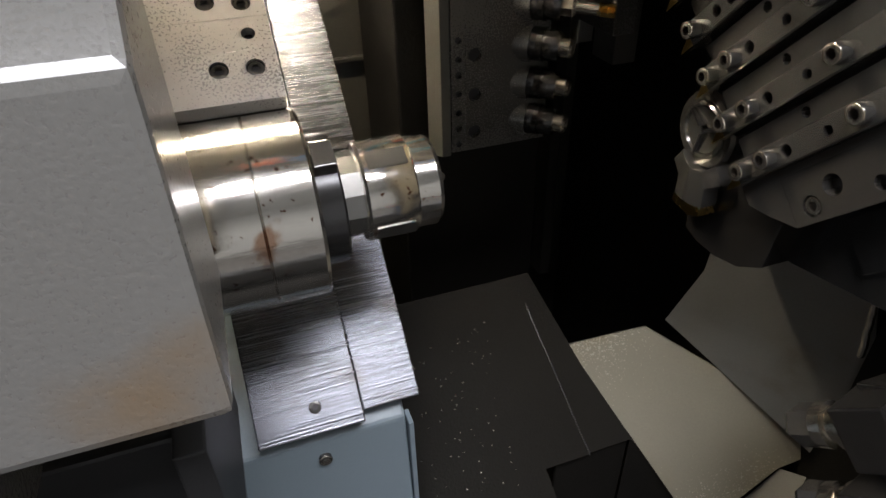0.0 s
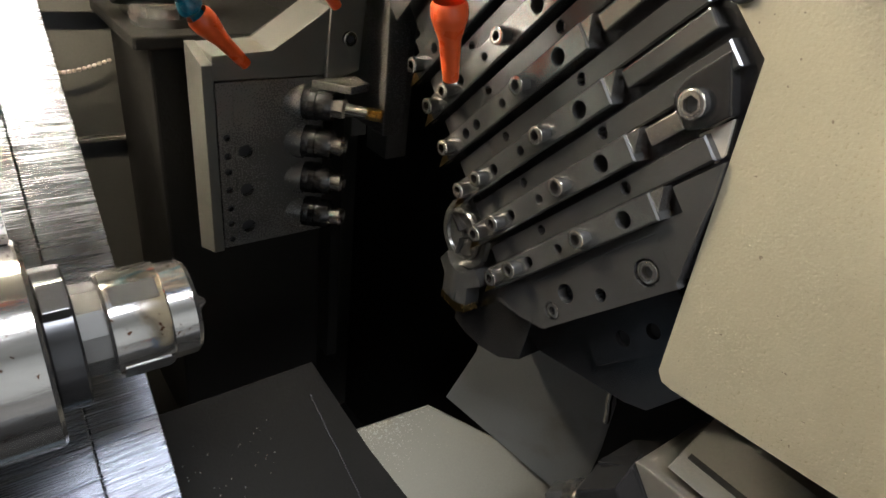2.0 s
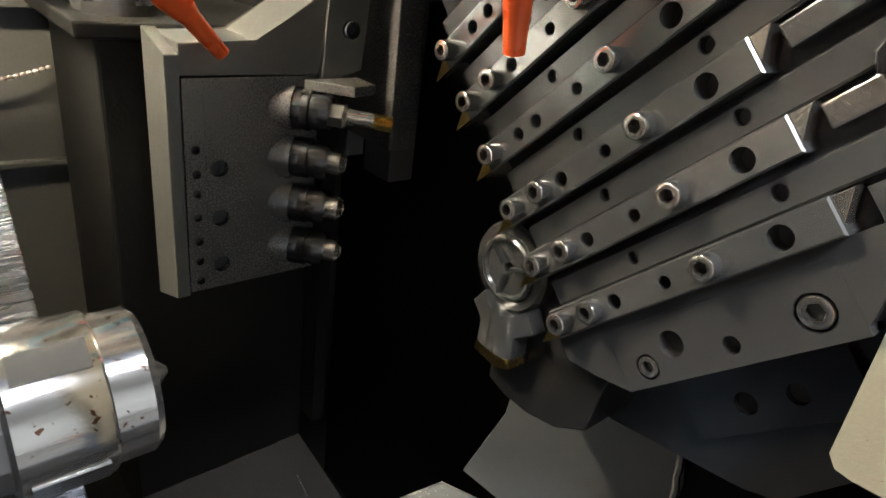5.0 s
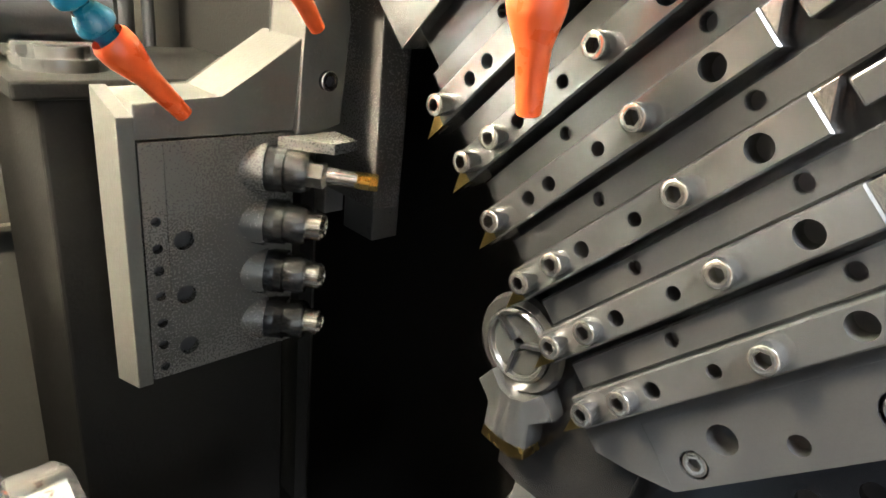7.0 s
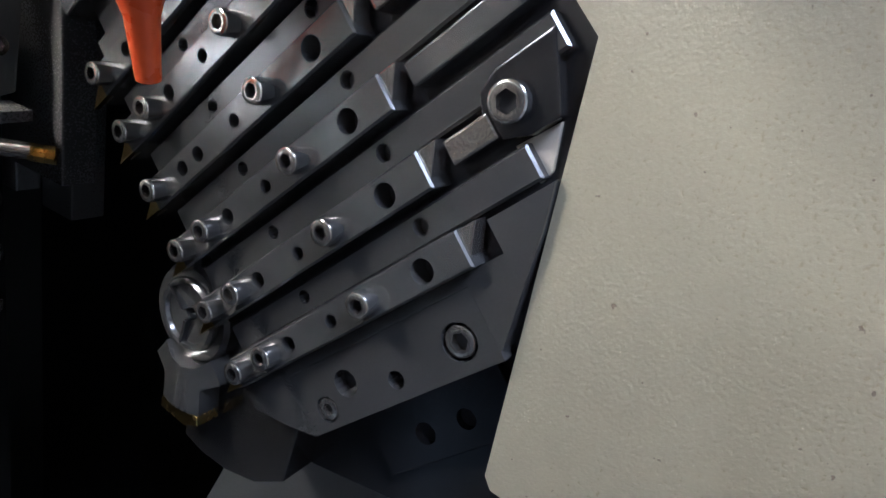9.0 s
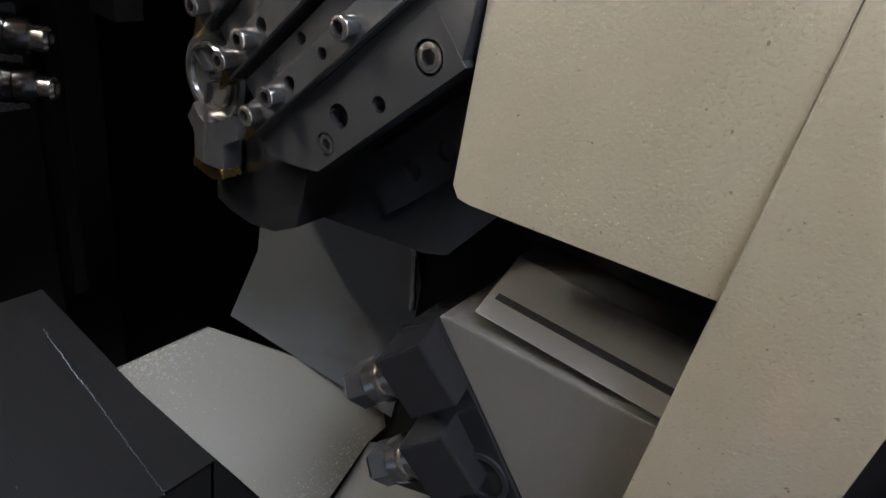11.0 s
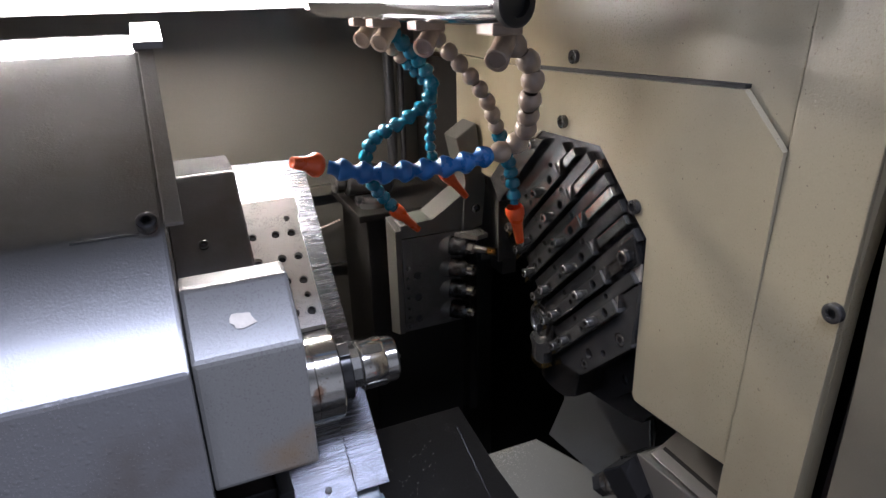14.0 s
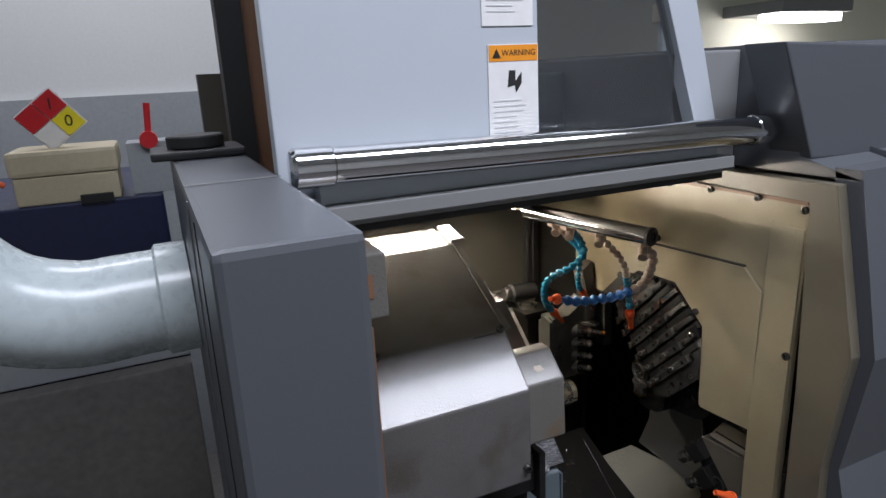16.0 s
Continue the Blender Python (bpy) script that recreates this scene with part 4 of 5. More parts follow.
def fitting(at, big):
    """A saddle under the pipe, a short neck and a tee whose capped end points to the front."""
    p = P0.lerp(P1, at)
    q = p + Vector((0.013, 0.002, -0.0215))
    link("saddle", box(tuple(p + Vector((-0.004, -0.009 * big, -0.019))), tuple(p + Vector((0.017, 0.009 * big, -0.010))), 0.0012), NYLON, mani, "tan plastic saddle")
    link("fitting", rod(p + Vector((0.008, 0, -0.012)), q, 0.0066, 16), NYLON, mani, "tan plastic fitting", True)
    e = Vector((-0.62, -0.62, -0.45)).normalized()
    a = q - e * 0.010 * big
    link("fitting_tee", lathe([(0, 0), (0, 0.0062), (0.001, 0.0070), (0.0265 * big, 0.0070), (0.0268 * big, 0.0076), (0.0305 * big, 0.0076), (0.0310 * big, 0.0068), (0.0310 * big, 0.0052), (0.0298 * big, 0.0050), (0.0298 * big, 0)], along(a, a + e), 20), NYLON, mani, "tan capped tee fitting", True)
    return q


def bead_mesh(r):
    return [(0.0, r * 0.62), (r * 0.25, r * 0.80), (r * 0.75, r * 1.02), (r * 1.05, r * 0.98), (r * 1.35, r * 0.66), (r * 1.65, r * 0.56), (r * 2.0, r * 0.60)]


def smooth_path(points, step):
    """Even steps along a Catmull-Rom curve through the points."""
    pts = [Vector(p) for p in points]
    pts = [2 * pts[0] - pts[1]] + pts + [2 * pts[-1] - pts[-2]]
    dense = []
    for a, b, c, e in zip(pts, pts[1:], pts[2:], pts[3:]):
        for k in range(40):
            t = k / 40
            dense.append(0.5 * (2 * b + (c - a) * t + (2 * a - 5 * b + 4 * c - e) * t * t + (3 * b - a - 3 * c + e) * t ** 3))
    dense.append(pts[-2])
    out, left = [dense[0]], 0.0
    for p, q in zip(dense, dense[1:]):
        left += (q - p).length
        if left >= step:
            out.append(q)
            left = 0.0
    return out


def hose(name, label, points, split, mats, r, nozzle, ball=False):
    """A jointed coolant hose: bead after bead along a curve, ending in an orange nozzle towards the last point."""
    ob = empty(name, label, "hose", "coolant hoses", m=Matrix.Translation(Vector(points[0])))
    tip, base = Vector(points[-1]), Vector(points[-2])
    steps = smooth_path(points[:-1], r * 1.75)
    for k, (p, q) in enumerate(zip(steps, steps[1:])):
        mat = mats[0] if k < split * len(steps) else mats[1]
        prof = [(0, r * 0.55), (r * 0.25, r * 0.85), (r * 0.8, r * 1.0), (r * 1.35, r * 0.85), (r * 1.75, r * 0.5)] if mat is NYLON else bead_mesh(r)
        link("bead", lathe(prof, along(p, q), 16), mat, ob, "tan bead" if mat is NYLON else "", True)
    L = (tip - base).length
    link("nozzle", lathe([(-0.002, nozzle * 0.85), (0.0, nozzle), (L * 0.12, nozzle * 1.02), (L * 0.18, nozzle * 0.98), (L * 0.45, nozzle * 0.62), (L, nozzle * 0.46), (L, nozzle * 0.28), (L * 0.9, 0)], along(base, tip), 24), ORANGE, ob, "orange plastic nozzle", True)
    return ob


f1, f2, f3, f4 = fitting(0.92, 1.25), fitting(0.60, 1.0), fitting(0.36, 1.0), fitting(0.24, 0.9)
hose("coolant_hose", "jointed coolant hose, tan then blue, with an orange nozzle", [f1, (0.166, 0.13, 1.356), (0.166, 0.135, 1.335), (0.176, 0.155, 1.310), (0.168, 0.16, 1.297), (0.151, 0.162, 1.294), (0.125, 0.164, 1.289), (0.096, 0.175, 1.286), (0.065, 0.182, 1.286), (0.031, 0.190, 1.2945), (0.013, 0.184, 1.300)], 0.42, (NYLON, BLUE), 0.0082, 0.0085)
hose("coolant_hose", "jointed coolant hose, tan then teal, its orange nozzle hanging down", [f2, (0.158, 0.20, 1.340), (0.171, 0.20, 1.319), (0.178, 0.204, 1.304), (0.198, 0.222, 1.275), (0.208, 0.23, 1.250), (0.2105, 0.231, 1.238), (0.2125, 0.2325, 1.2225), (0.221, 0.236, 1.188)], 0.5, (NYLON, TEAL), 0.0066, 0.0084)
hose("coolant_hose", "teal jointed coolant hose bent down to the tool post", [f3, (0.155, 0.30, 1.345), (0.164, 0.30, 1.318), (0.138, 0.305, 1.297), (0.116, 0.33, 1.278), (0.110, 0.345, 1.255), (0.120, 0.36, 1.225), (0.135, 0.372, 1.205), (0.148, 0.376, 1.189), (0.175, 0.379, 1.160)], 0.0, (NYLON, TEAL), 0.0074, 0.0078)
hose("coolant_hose", "dark teal jointed coolant hose hanging to the grey arm", [f4, (0.165, 0.315, 1.325), (0.171, 0.32, 1.305), (0.170, 0.325, 1.270), (0.176, 0.332, 1.250), (0.192, 0.342, 1.232), (0.222, 0.354, 1.199)], 0.2, (NYLON, TEAL), 0.0056, 0.0072)

hose("coolant_hose", "blue jointed coolant hose with an orange nozzle low at the front", [(0.235, -0.030, 0.86), (0.228, -0.032, 0.92), (0.222, -0.032, 0.97), (0.205, -0.030, 1.005), (0.190, -0.027, 1.020), (0.160, -0.021, 1.036)], 0.0, (NYLON, BLUE), 0.0075, 0.0085)
structure("wall_shelf", box((0.02, 0.590, 1.149), (0.166, 0.5995, 1.163), 0.001), DARKWALL, "oily folded ledge across the back wall", "trim")
structure("wall_ledge", box((0.02, 0.592, 1.0395), (0.172, 0.5995, 1.0435), 0.0006), DARKWALL, "thin ledge low on the back wall", "trim")
braid = empty("braided_cable", "pale braided cable along the back wall", "cable", m=Matrix.Translation((0.06, 0.592, 1.098)))
run = smooth_path([(0.055, 0.592, 1.095), (0.08, 0.590, 1.1015), (0.11, 0.590, 1.1035), (0.142, 0.594, 1.111)], 0.0035)
for p, q in zip(run, run[1:]):
    link("braid", lathe([(0, 0.0011), (0.0015, 0.0017), (0.0032, 0.0011)], along(p, q), 10), NYLON, braid, "", True)
motor = empty("rear_motor", "black round motor behind the coolant hoses", "motor", m=Matrix.Translation((0.10, 0.50, 1.19)))
link("barrel", rod((0.126, 0.50, 1.192), (0.185, 0.50, 1.188), 0.019, 28, None, 0.003), RUBBER_SHADE, motor, "", True)
link("foot", box((0.135, 0.482, 1.1645), (0.178, 0.518, 1.176), 0.002), BLACKOX, motor)
link("cap", rod((0.112, 0.50, 1.193), (0.126, 0.50, 1.192), 0.015, 24, None, 0.002), BLACKOX, motor, "", True)

# ---- the work lamp ----
lamp = empty("work_lamp", "lit tubular work lamp in an oily clear cover", "lamp", m=Matrix.Translation((-0.11, 0.37, 1.44)))
link("tube", rod((-0.304, 0.43, 1.412), (0.087, 0.43, 1.412), 0.0105, 24), LAMPGLOW, lamp, "glowing lamp tube", True)
link("reflector", prism([(0.403, 1.436), (0.410, 1.442), (0.450, 1.442), (0.457, 1.436), (0.453, 1.436), (0.448, 1.438), (0.412, 1.438), (0.407, 1.436)], "x", -0.325, 0.1), CHROME, lamp, "bright reflector strip")
link("bracket", box((0.088, 0.408, 1.390), (0.106, 0.452, 1.4355), 0.002), PEELED, lamp, "tan end bracket")
link("bracket", box((-0.332, 0.408, 1.390), (-0.306, 0.452, 1.4355), 0.002), PEELED, lamp, "tan end bracket")
link("hanger", box((0.107, 0.41, 1.405), (0.15, 0.436, 1.4855), 0.001), WET_GREY, lamp)
link("hanger_knob", rod((0.129, 0.4098, 1.440), (0.129, 0.396, 1.440), 0.013, 20, None, 0.002), RUBBER_SHADE, lamp, "black round knob", True)
# Unseen plate, added to keep the tube's light off the back wall.
link("added_shield", box((-0.325, 0.4585, 1.392), (0.1, 0.4605, 1.4415), 0.0006), MIDGREY, lamp, "unseen grey shield added to keep light off the back wall")
link("hanger", box((-0.31, 0.418, 1.4422), (0.085, 0.443, 1.4855), 0.001), MIDGREY, lamp)
link("guard_bar", box((-0.325, 0.392, 1.4245), (0.1, 0.398, 1.4325), 0.001), MIDGREY, lamp, "grey guard bar")

# ---- interlock box and column ----
inter = empty("interlock_switch", "grey interlock box with a brown slot", "switch box", m=Matrix.Translation((-0.35, 0.0, 1.42)))
link("body", box((-0.378, -0.054, 1.424), (-0.327, 0.07, 1.487), 0.002), GREY_PAINT, inter)
link("slot", box((-0.372, -0.0548, 1.445), (-0.341, -0.0545, 1.468), 0.0), BROWN, inter, "brown rectangular slot")
tagged(link("column", box((-0.487, -0.236, 0.0), (-0.3985, 0.38, 1.555), 0.006), BODYGREY), "slate grey sheet metal column beside the door", "column", "", "structure")
# Brown strip over the inner side face of the column.
tagged(link("column_brown_strip", box((-0.3983, -0.20, 0.70), (-0.388, -0.03, 1.478), 0.001), BROWN), "brown strip down the inner side of the column", "trim", "", "structure")
tagged(link("column_seam", box((-0.486, 0.02, 1.5555), (-0.40, 0.022, 1.5565)), MIDGREY), "folded seam across the column top", "trim", "", "structure")
tagged(link("column_gasket", box((-0.398, -0.0295, 0.70), (-0.386, 0.0, 1.487)), RUBBER_SHADE), "black gasket beside the brown strip", "trim", "", "structure")
tagged(link("column_side_seam", prism([(-0.06, 1.555), (-0.055, 1.555), (0.10, 1.18), (0.12, 0.70), (0.115, 0.70), (0.096, 1.178)], "x", -0.4885, -0.4872), MIDGREY), "worn pale seam down the column side", "trim", "", "structure")
tagged(link("column_side_joint", box((-0.4880, -0.120, 0.30), (-0.4872, -0.118, 1.55)), RUBBER_SHADE), "dark panel joint on the column side", "trim", "", "structure")
cap = empty("vent_cap", "black round cap on the column top", "cap", m=Matrix.Translation((-0.455, 0.29, 1.556)))
link("flange", box((-0.51, 0.24, 1.556), (-0.40, 0.34, 1.566), 0.003), RUBBER_SHADE, cap)
link("drum", rod((-0.455, 0.29, 1.566), (-0.455, 0.29, 1.582), 0.035, 28, None, 0.002), RUBBER_SHADE, cap, "", True)

# ---- the lifted door ----
door = empty("door", "pale blue grey door lifted over the opening", "door", "", "structure", Matrix.Translation((-0.1, 0.01, 1.53)))
link("panel", prism([(-0.3974, 1.526), (-0.3974, 2.3961), (-0.1035, 2.3961), (-0.0918, 1.526)], "y", 0.0486, 0.0699, 0.002), DOORPAINT, door)
link("window", box((-0.1035, 0.0571, 1.542), (0.118, 0.0614, 2.3961)), WINDOW, door, "smoked window pane")
link("post", prism([(0.0914, 2.3961), (0.0914, 1.7251), (0.1585, 1.5388), (0.1947, 1.5388), (0.1372, 1.7251), (0.1372, 2.3961)], "y", 0.0486, 0.0699, 0.001), DOORPAINT, door)
link("bottom_rail", box((-0.3634, 0.0252, 1.5207), (0.1691, 0.0484, 1.5494), 0.0015), DOORPAINT, door)
handle = link("handle", rod((-0.3506, 0.0145, 1.5611), (0.2139, 0.0145, 1.5505), 0.0181, 36), CHROME, door, "thick chrome tube handle", True)
link("handle_end", rod((-0.391, 0.0145, 1.5617), (-0.3495, 0.0145, 1.5611), 0.0197, 36, None, 0.003), CHROME, handle, "chrome end piece", True)
link("handle_end", rod((0.2128, 0.0145, 1.5505), (0.2416, 0.0145, 1.5499), 0.0197, 36, None, 0.003), CHROME, handle, "chrome end piece", True)
tagged(link("header_rail", prism([(0.0081, 1.5057), (0.0081, 1.5207), (0.0699, 1.5207), (0.0699, 1.4887), (0.038, 1.4887), (0.038, 1.4972), (0.0252, 1.4972), (0.0252, 1.5057)], "x", -0.392, 0.1819, 0.0008), MIDGREY), "grey stepped header rail over the opening", "rail", "", "structure")
tagged(link("header_seal", box((-0.392, 0.0262, 1.4898), (0.1819, 0.0374, 1.4967)), RUBBER_SHADE), "black seal under the header rail", "trim", "", "structure")


def text_on(name, words, size, m, mat, parent=None):
    cu = bpy.data.curves.new(name, "FONT")
    cu.body, cu.size, cu.align_x, cu.align_y, cu.extrude = words, size, "CENTER", "CENTER", 0.0001
    tmp = bpy.data.objects.new(name, cu)
    scene.collection.objects.link(tmp)
    me = bpy.data.meshes.new_from_object(tmp.evaluated_get(bpy.context.evaluated_depsgraph_get()))
    bpy.data.objects.remove(tmp)
    me.materials.append(mat)
    me.transform(m)
    ob = new(name, me)
    if parent is not None:
        ob.parent = parent
        ob.matrix_parent_inverse = parent.matrix_world.inverted()
    return ob


DOOR_Y = 0.0486


def warning_label(cx, zt, zb, head):
    ob = empty("warning_label", "white warning sticker with an orange heading" if head else "white sticker with fine grey print", "label", "door stickers", m=Matrix.Translation((cx, DOOR_Y - 0.0005, zb)))
    w = 0.032
    paper = link("sheet", box((cx - w, DOOR_Y - 0.0012, zb), (cx + w, DOOR_Y - 0.0004, zt)), STICKER, ob)
    z = zt - 0.004
    if head:
        link("heading", box((cx - w + 0.001, DOOR_Y - 0.0017, zt - 0.018), (cx + w - 0.001, DOOR_Y - 0.0013, zt - 0.001)), STICKORANGE, paper, "orange heading band")
        text_on("lettering", "WARNING", 0.0090, pose(cx + 0.0065, DOOR_Y - 0.0019, zt - 0.0095, 90, 0, 0), INK, ob)
        link("triangle", prism([(cx - 0.027, zt - 0.0145), (cx - 0.0165, zt - 0.0145), (cx - 0.0218, zt - 0.0045)], "y", DOOR_Y - 0.0021, DOOR_Y - 0.0018), INK, ob)
        link("pictogram", prism([(cx - 0.006, zt - 0.028), (cx + 0.002, zt - 0.028), (cx + 0.002, zt - 0.04), (cx + 0.010, zt - 0.030), (cx + 0.010, zt - 0.042), (cx + 0.003, zt - 0.052), (cx + 0.001, zt - 0.044), (cx - 0.008, zt - 0.046)], "y", DOOR_Y - 0.0018, DOOR_Y - 0.0013), INK, ob, "black pictogram")
        z = zt - 0.060
    rng = random.Random(7)
    while z > zb + 0.006:
        link("print_line", box((cx - w + 0.006, DOOR_Y - 0.0017, z - 0.0012), (cx - w + 0.006 + 0.048 * (0.6 + 0.4 * rng.random()), DOOR_Y - 0.0013, z)), PALEINK, ob, "line of grey print")
        z -= 0.0058 if rng.random() < 0.8 else 0.010
    return ob


warning_label(-0.1269, 1.6698, 1.5675, True)
warning_label(-0.1333, 1.7922, 1.6889, False)

# ---- outer machine body ----
FRONT = [(-0.15, 0.0), (-0.15, 1.0), (-0.125, 1.1), (-0.150, 1.272), (-0.105, 1.505), (-0.02, 1.515), (0.03, 1.66)]
tagged(link("machine_body", prism(FRONT + [(0.72, 1.66), (0.72, 0.0)], "x", 0.39, 1.3, 0.006), BODYGREY), "slate grey machine body beside the door", "machine body", "", "structure")
tagged(link("body_front", prism(FRONT[:5] + [(-0.07, 1.505), (-0.10, 1.272), (-0.09, 1.1), (-0.115, 1.0), (-0.115, 0.0)], "x", 0.2685, 0.3895), BODYGREY), "slate grey front cover of the machine body", "machine body", "", "structure")
tagged(link("body_top", prism([(-0.105, 1.492), (-0.02, 1.515), (0.03, 1.66), (0.70, 1.66), (0.70, 1.492)], "x", 0.2685, 0.3895), BODYGREY), "slate grey top of the machine body", "machine body", "", "structure")
tagged(link("body_bridge", box((0.142, 0.085, 1.492), (0.268, 0.70, 1.655), 0.003), MIDGREY), "grey machine body behind the door post", "machine body", "", "structure")
tagged(link("body_roof", box((-0.30, 0.33, 1.492), (0.1415, 0.70, 1.635), 0.003), BODYGREY), "slate grey roof of the machining chamber", "machine body", "", "structure")
tagged(link("raised_panel", prism([(0.203, 1.660), (0.272, 1.512), (1.2, 1.47), (1.2, 1.62)], "y", -0.035, 0.028, 0.003), BODYGREY), "slate grey raised panel on the machine body", "panel", "", "structure")
tagged(link("door_track", box((-0.398, 0.40, 0.8), (-0.362, 0.44, 2.4), 0.001), RUBBER_SHADE), "black vertical door track", "track", "", "structure")
tagged(link("track_cover", box((-0.3615, 0.43, 1.50), (-0.26, 0.44, 2.4), 0.001), BROWN), "brown panel behind the door", "panel", "", "structure")
tagged(link("base_cabinet", box((-0.3980, 0.63, 0.0), (0.34, 0.72, 1.49), 0.003), BODYGREY), "slate grey rear of the machine", "machine body", "", "structure")
strut = link("gas_strut", rod((-0.06, 0.345, 1.634), (0.03, 0.345, 2.2), 0.014, 16), MIDGREY, None, "", True)
tagged(strut, "grey strut behind the smoked window", "strut")

# ---- the hall ----
structure("ground", box((-4, -4, -0.02), (5, 2.6, 0.0)), CONCRETE, "oily grey concrete hall floor", "floor")
structure("wall_north", box((-4, 2.25, 1.62), (0.2, 2.35, 3.3)), WHITE, "white painted hall wall")
structure("wall_north_dado", box((-4, 2.22, 0.0), (0.2, 2.35, 1.62)), DADO, "grey painted lower hall wall")
structure("wall_cream", box((0.2, 3.4, 0.0), (6, 3.5, 3.3)), CREAM, "cream painted hall wall")
structure("wall_return", box((0.19, 2.35, 0.0), (0.2, 3.5, 3.3)), CREAM, "cream painted hall wall")
structure("wall_west", box((-4.1, -4, 0.0), (-4, 2.6, 3.3)), WHITE, "white painted hall wall")
structure("wall_east", box((6, -4, 0.0), (6.1, 3.5, 3.3)), CREAM, "cream painted hall wall")
structure("wall_south", box((-4, -4.1, 0.0), (6, -4, 3.3)), WHITE, "white painted hall wall behind the camera")
structure("hall_ceiling", box((-4.1, -4.1, 3.3), (6.1, 3.6, 3.4)), WHITE, "white hall ceiling", "ceiling")
hl = empty("hall_lamp", "lit strip lamp far across the hall", "lamp", m=Matrix.Translation((4.1, 3.0, 2.0)))
link("diffuser", box((3.9, 2.9, 1.90), (4.6, 3.1, 1.96), 0.01), HALLGLOW, hl, "glowing diffuser")
link("housing", box((3.85, 2.85, 1.962), (4.65, 3.4, 2.05), 0.01), MIDGREY, hl)
bea = empty("signal_post", "grey post with a tan head on the machine body", "post", m=Matrix.Translation((0.42, 0.4, 1.66)))
link("pole", rod((0.42, 0.4, 1.66), (0.42, 0.4, 1.715), 0.010, 16), PVC, bea, "", True)
link("head", rod((0.42, 0.4, 1.715), (0.42, 0.4, 1.75), 0.022, 20, None, 0.003), BOXBEIGE, bea, "", True)

# duct
duct = empty("exhaust_duct", "grey plastic exhaust duct with an elbow", "duct", m=Matrix.Translation((-0.54, 0.24, 1.38)))
path = smooth_path([(-0.49, 0.25, 1.385), (-0.56, 0.25, 1.384), (-0.62, 0.245, 1.386), (-0.69, 0.235, 1.415), (-0.74, 0.225, 1.48), (-0.76, 0.22, 1.58), (-0.76, 0.22, 1.9), (-0.76, 0.22, 2.4)], 0.02)
db = bmesh.new()
rings = []
for k, p in enumerate(path):
    q = path[min(k + 1, len(path) - 1)] - path[max(k - 1, 0)]
    m = Matrix.Translation(p) @ q.to_track_quat("Z", "Y").to_matrix().to_4x4()
    rings.append([db.verts.new(m @ Vector((0.064 * math.cos(2 * math.pi * j / 32), 0.064 * math.sin(2 * math.pi * j / 32), 0))) for j in range(32)])
for A, B in zip(rings, rings[1:]):
    for j in range(32):
        db.faces.new((A[j], A[(j + 1) % 32], B[(j + 1) % 32], B[j]))
link("elbow", db, PVC, duct, "", True)
link("flange", lathe([(0, 0.05), (0, 0.070), (0.035, 0.070), (0.038, 0.066), (0.038, 0.05)], along((-0.488, 0.25, 1.385), (-0.6, 0.25, 1.384)), 32), PVC, duct, "", True)

# neighbour machine with box and sign
nb = empty("blue_cabinet", "navy blue cabinet behind the duct", "cabinet", m=Matrix.Translation((-0.8, 1.1, 0)))
link("body", box((-1.6, 0.98, 0.0), (-0.50, 1.6, 1.41), 0.006), NAVY, nb)
link("plinth", box((-1.6, 0.95, 1.02), (-0.50, 0.979, 1.11), 0.004), DADO, nb, "grey lower front")
link("oil_pan", box((-1.6, 0.90, 0.0), (-0.50, 0.949, 1.02), 0.006), CONCRETE, nb, "mottled dark oil pan")
bb = empty("beige_box", "beige plastic box on the blue cabinet", "box", m=Matrix.Translation((-0.68, 1.05, 1.41)))
link("body", box((-0.785, 0.985, 1.41), (-0.585, 1.15, 1.47), 0.004), BOXBEIGE, bb)
link("lid", box((-0.79, 0.98, 1.4705), (-0.58, 1.155, 1.525), 0.01), BOXBEIGE, bb)
link("latch", box((-0.665, 0.97, 1.405), (-0.60, 0.9795, 1.425), 0.002), RUBBER_SHADE, bb, "black latch")
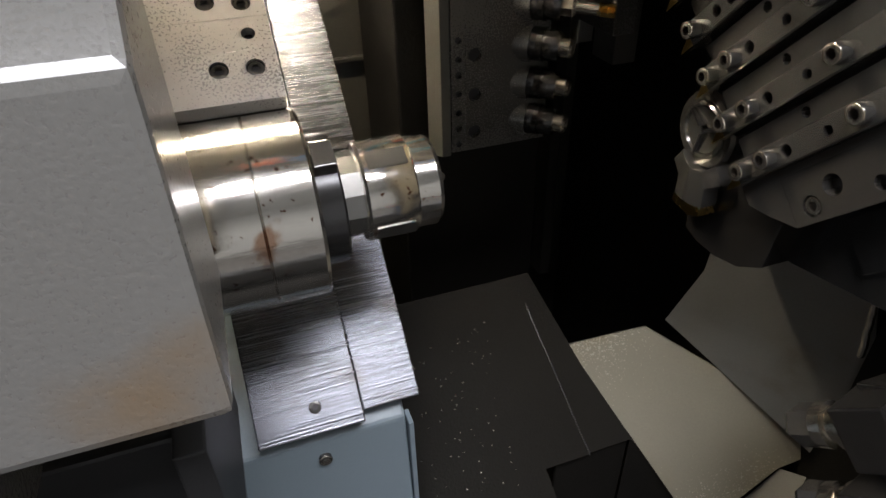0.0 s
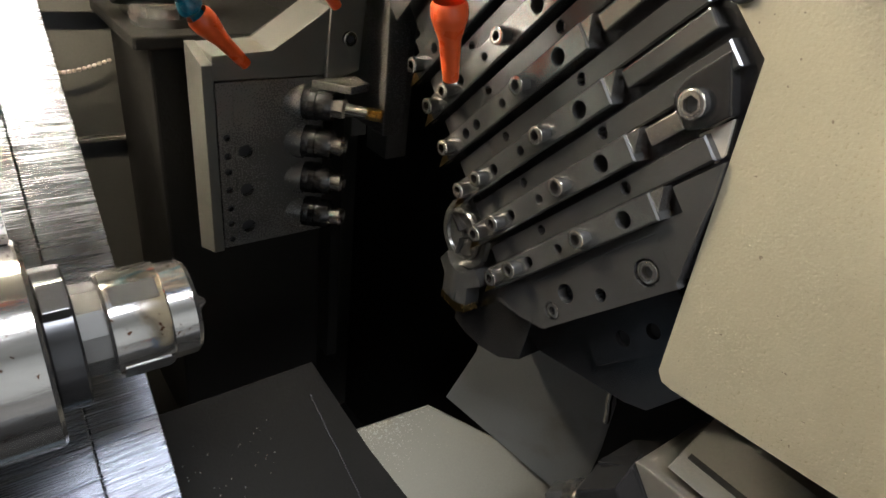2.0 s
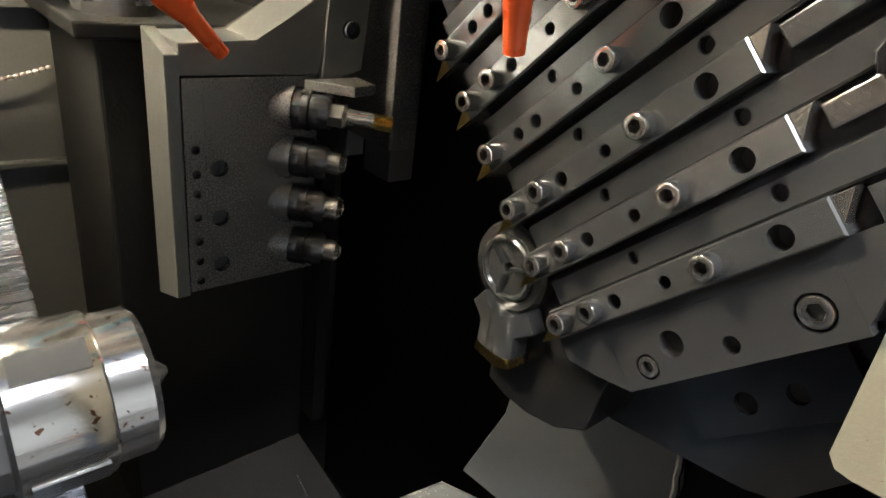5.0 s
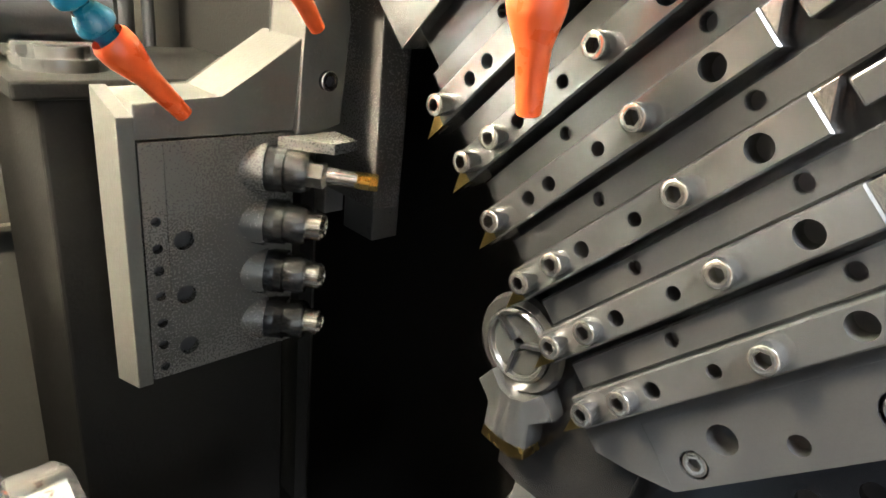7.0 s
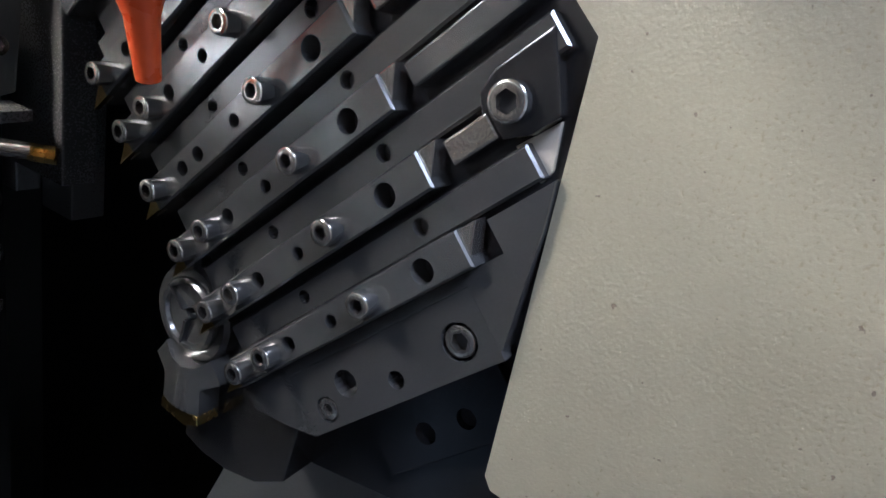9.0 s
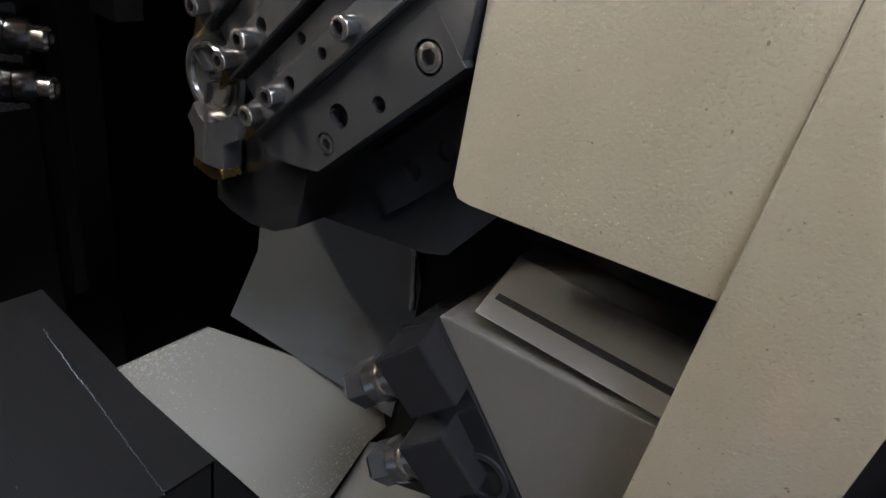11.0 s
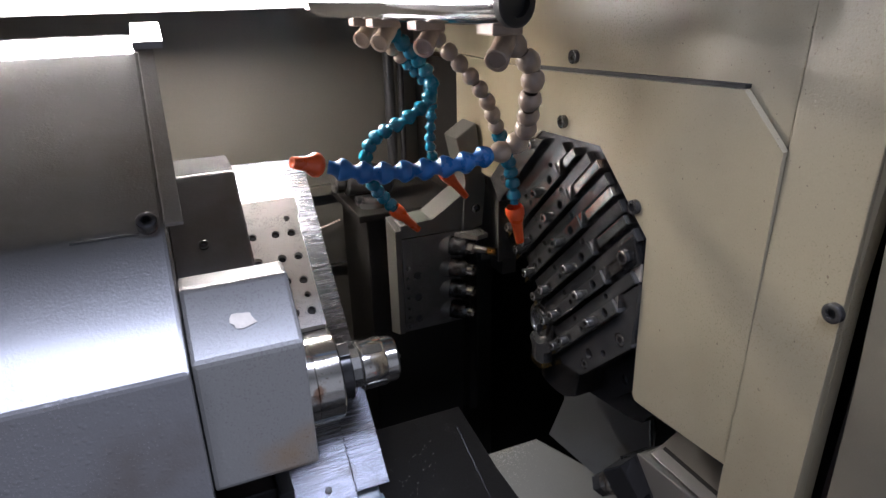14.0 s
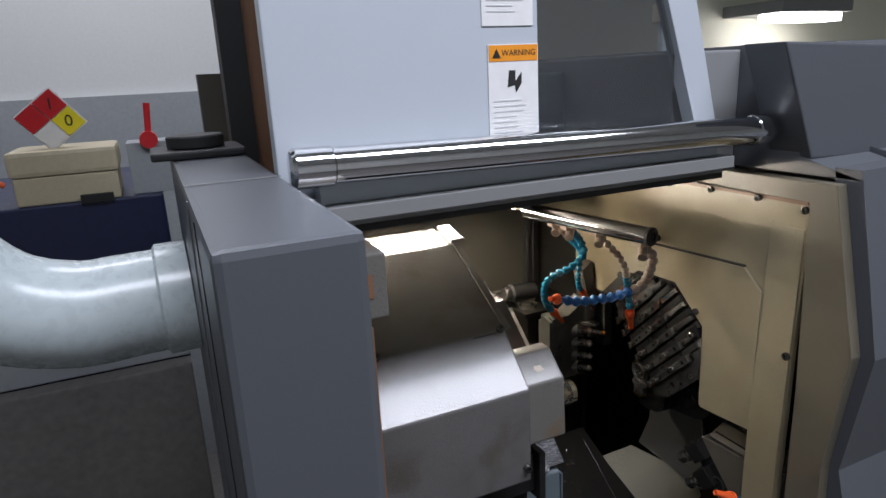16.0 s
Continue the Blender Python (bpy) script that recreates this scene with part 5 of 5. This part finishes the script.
sign = empty("hazard_sign", "red yellow and blue hazard diamond standing on the beige box", "sign", m=Matrix.Translation((-0.70, 1.05, 1.527)))
SG = Matrix.Translation((-0.698, 1.04, 1.585)) @ pose(0, 0, 0, 8, 0, 0) @ pose(0, 0, 0, 0, -38, 0)


def tile(name, x0, x1, z0, z1, mat, y=-0.001, label=""):
    b = box((x0, y - 0.001, z0), (x1, y, z1))
    bmesh.ops.transform(b, matrix=SG, verts=b.verts)
    return link(name, b, mat, sign, label)


tile("board", -0.05, 0.05, -0.05, 0.05, STICKER, 0.002)
tile("red_field", 0.001, 0.047, 0.001, 0.047, RED)
tile("yellow_field", 0.001, 0.047, -0.047, -0.001, YELLOW)
tile("blue_field", -0.047, -0.001, 0.001, 0.047, RED)
tile("white_field", -0.047, -0.001, -0.047, -0.001, STICKER)
text_on("lettering", "1", 0.034, SG @ pose(0.024, -0.003, 0.024, 90, 0, 0) @ pose(0, 0, 0, 0, 0, -38), INK, sign)
text_on("lettering", "0", 0.034, SG @ pose(0.024, -0.003, -0.024, 90, 0, 0) @ pose(0, 0, 0, 0, 0, -38), INK, sign)
cab = empty("cable", "orange cable loop hanging beside the box", "cable", m=Matrix.Translation((-0.85, 1.0, 1.42)))
for p, q in zip(*(lambda s: (s, s[1:]))(smooth_path([(-0.90, 0.99, 1.40), (-0.885, 0.985, 1.455), (-0.84, 0.985, 1.475), (-0.79, 0.985, 1.455)], 0.012))):
    link("segment", rod(p, q + (q - p) * 0.1, 0.006, 10), ORANGE, cab, "", True)
lev = empty("red_lever", "red plastic lever on the far cabinet", "lever", m=Matrix.Translation((-0.512, 1.0, 1.52)))
link("stem", rod((-0.512, 1.0, 1.53), (-0.505, 1.0, 1.61), 0.007, 12), RED, lev, "", True)
link("base", rod((-0.512, 1.03, 1.53), (-0.512, 0.985, 1.53), 0.019, 20), RED, lev, "", True)
structure("cabinet_bracket", box((-0.56, 1.0, 1.41), (-0.45, 1.1, 1.525), 0.002), DADO, "grey bracket beside the beige box", "bracket")
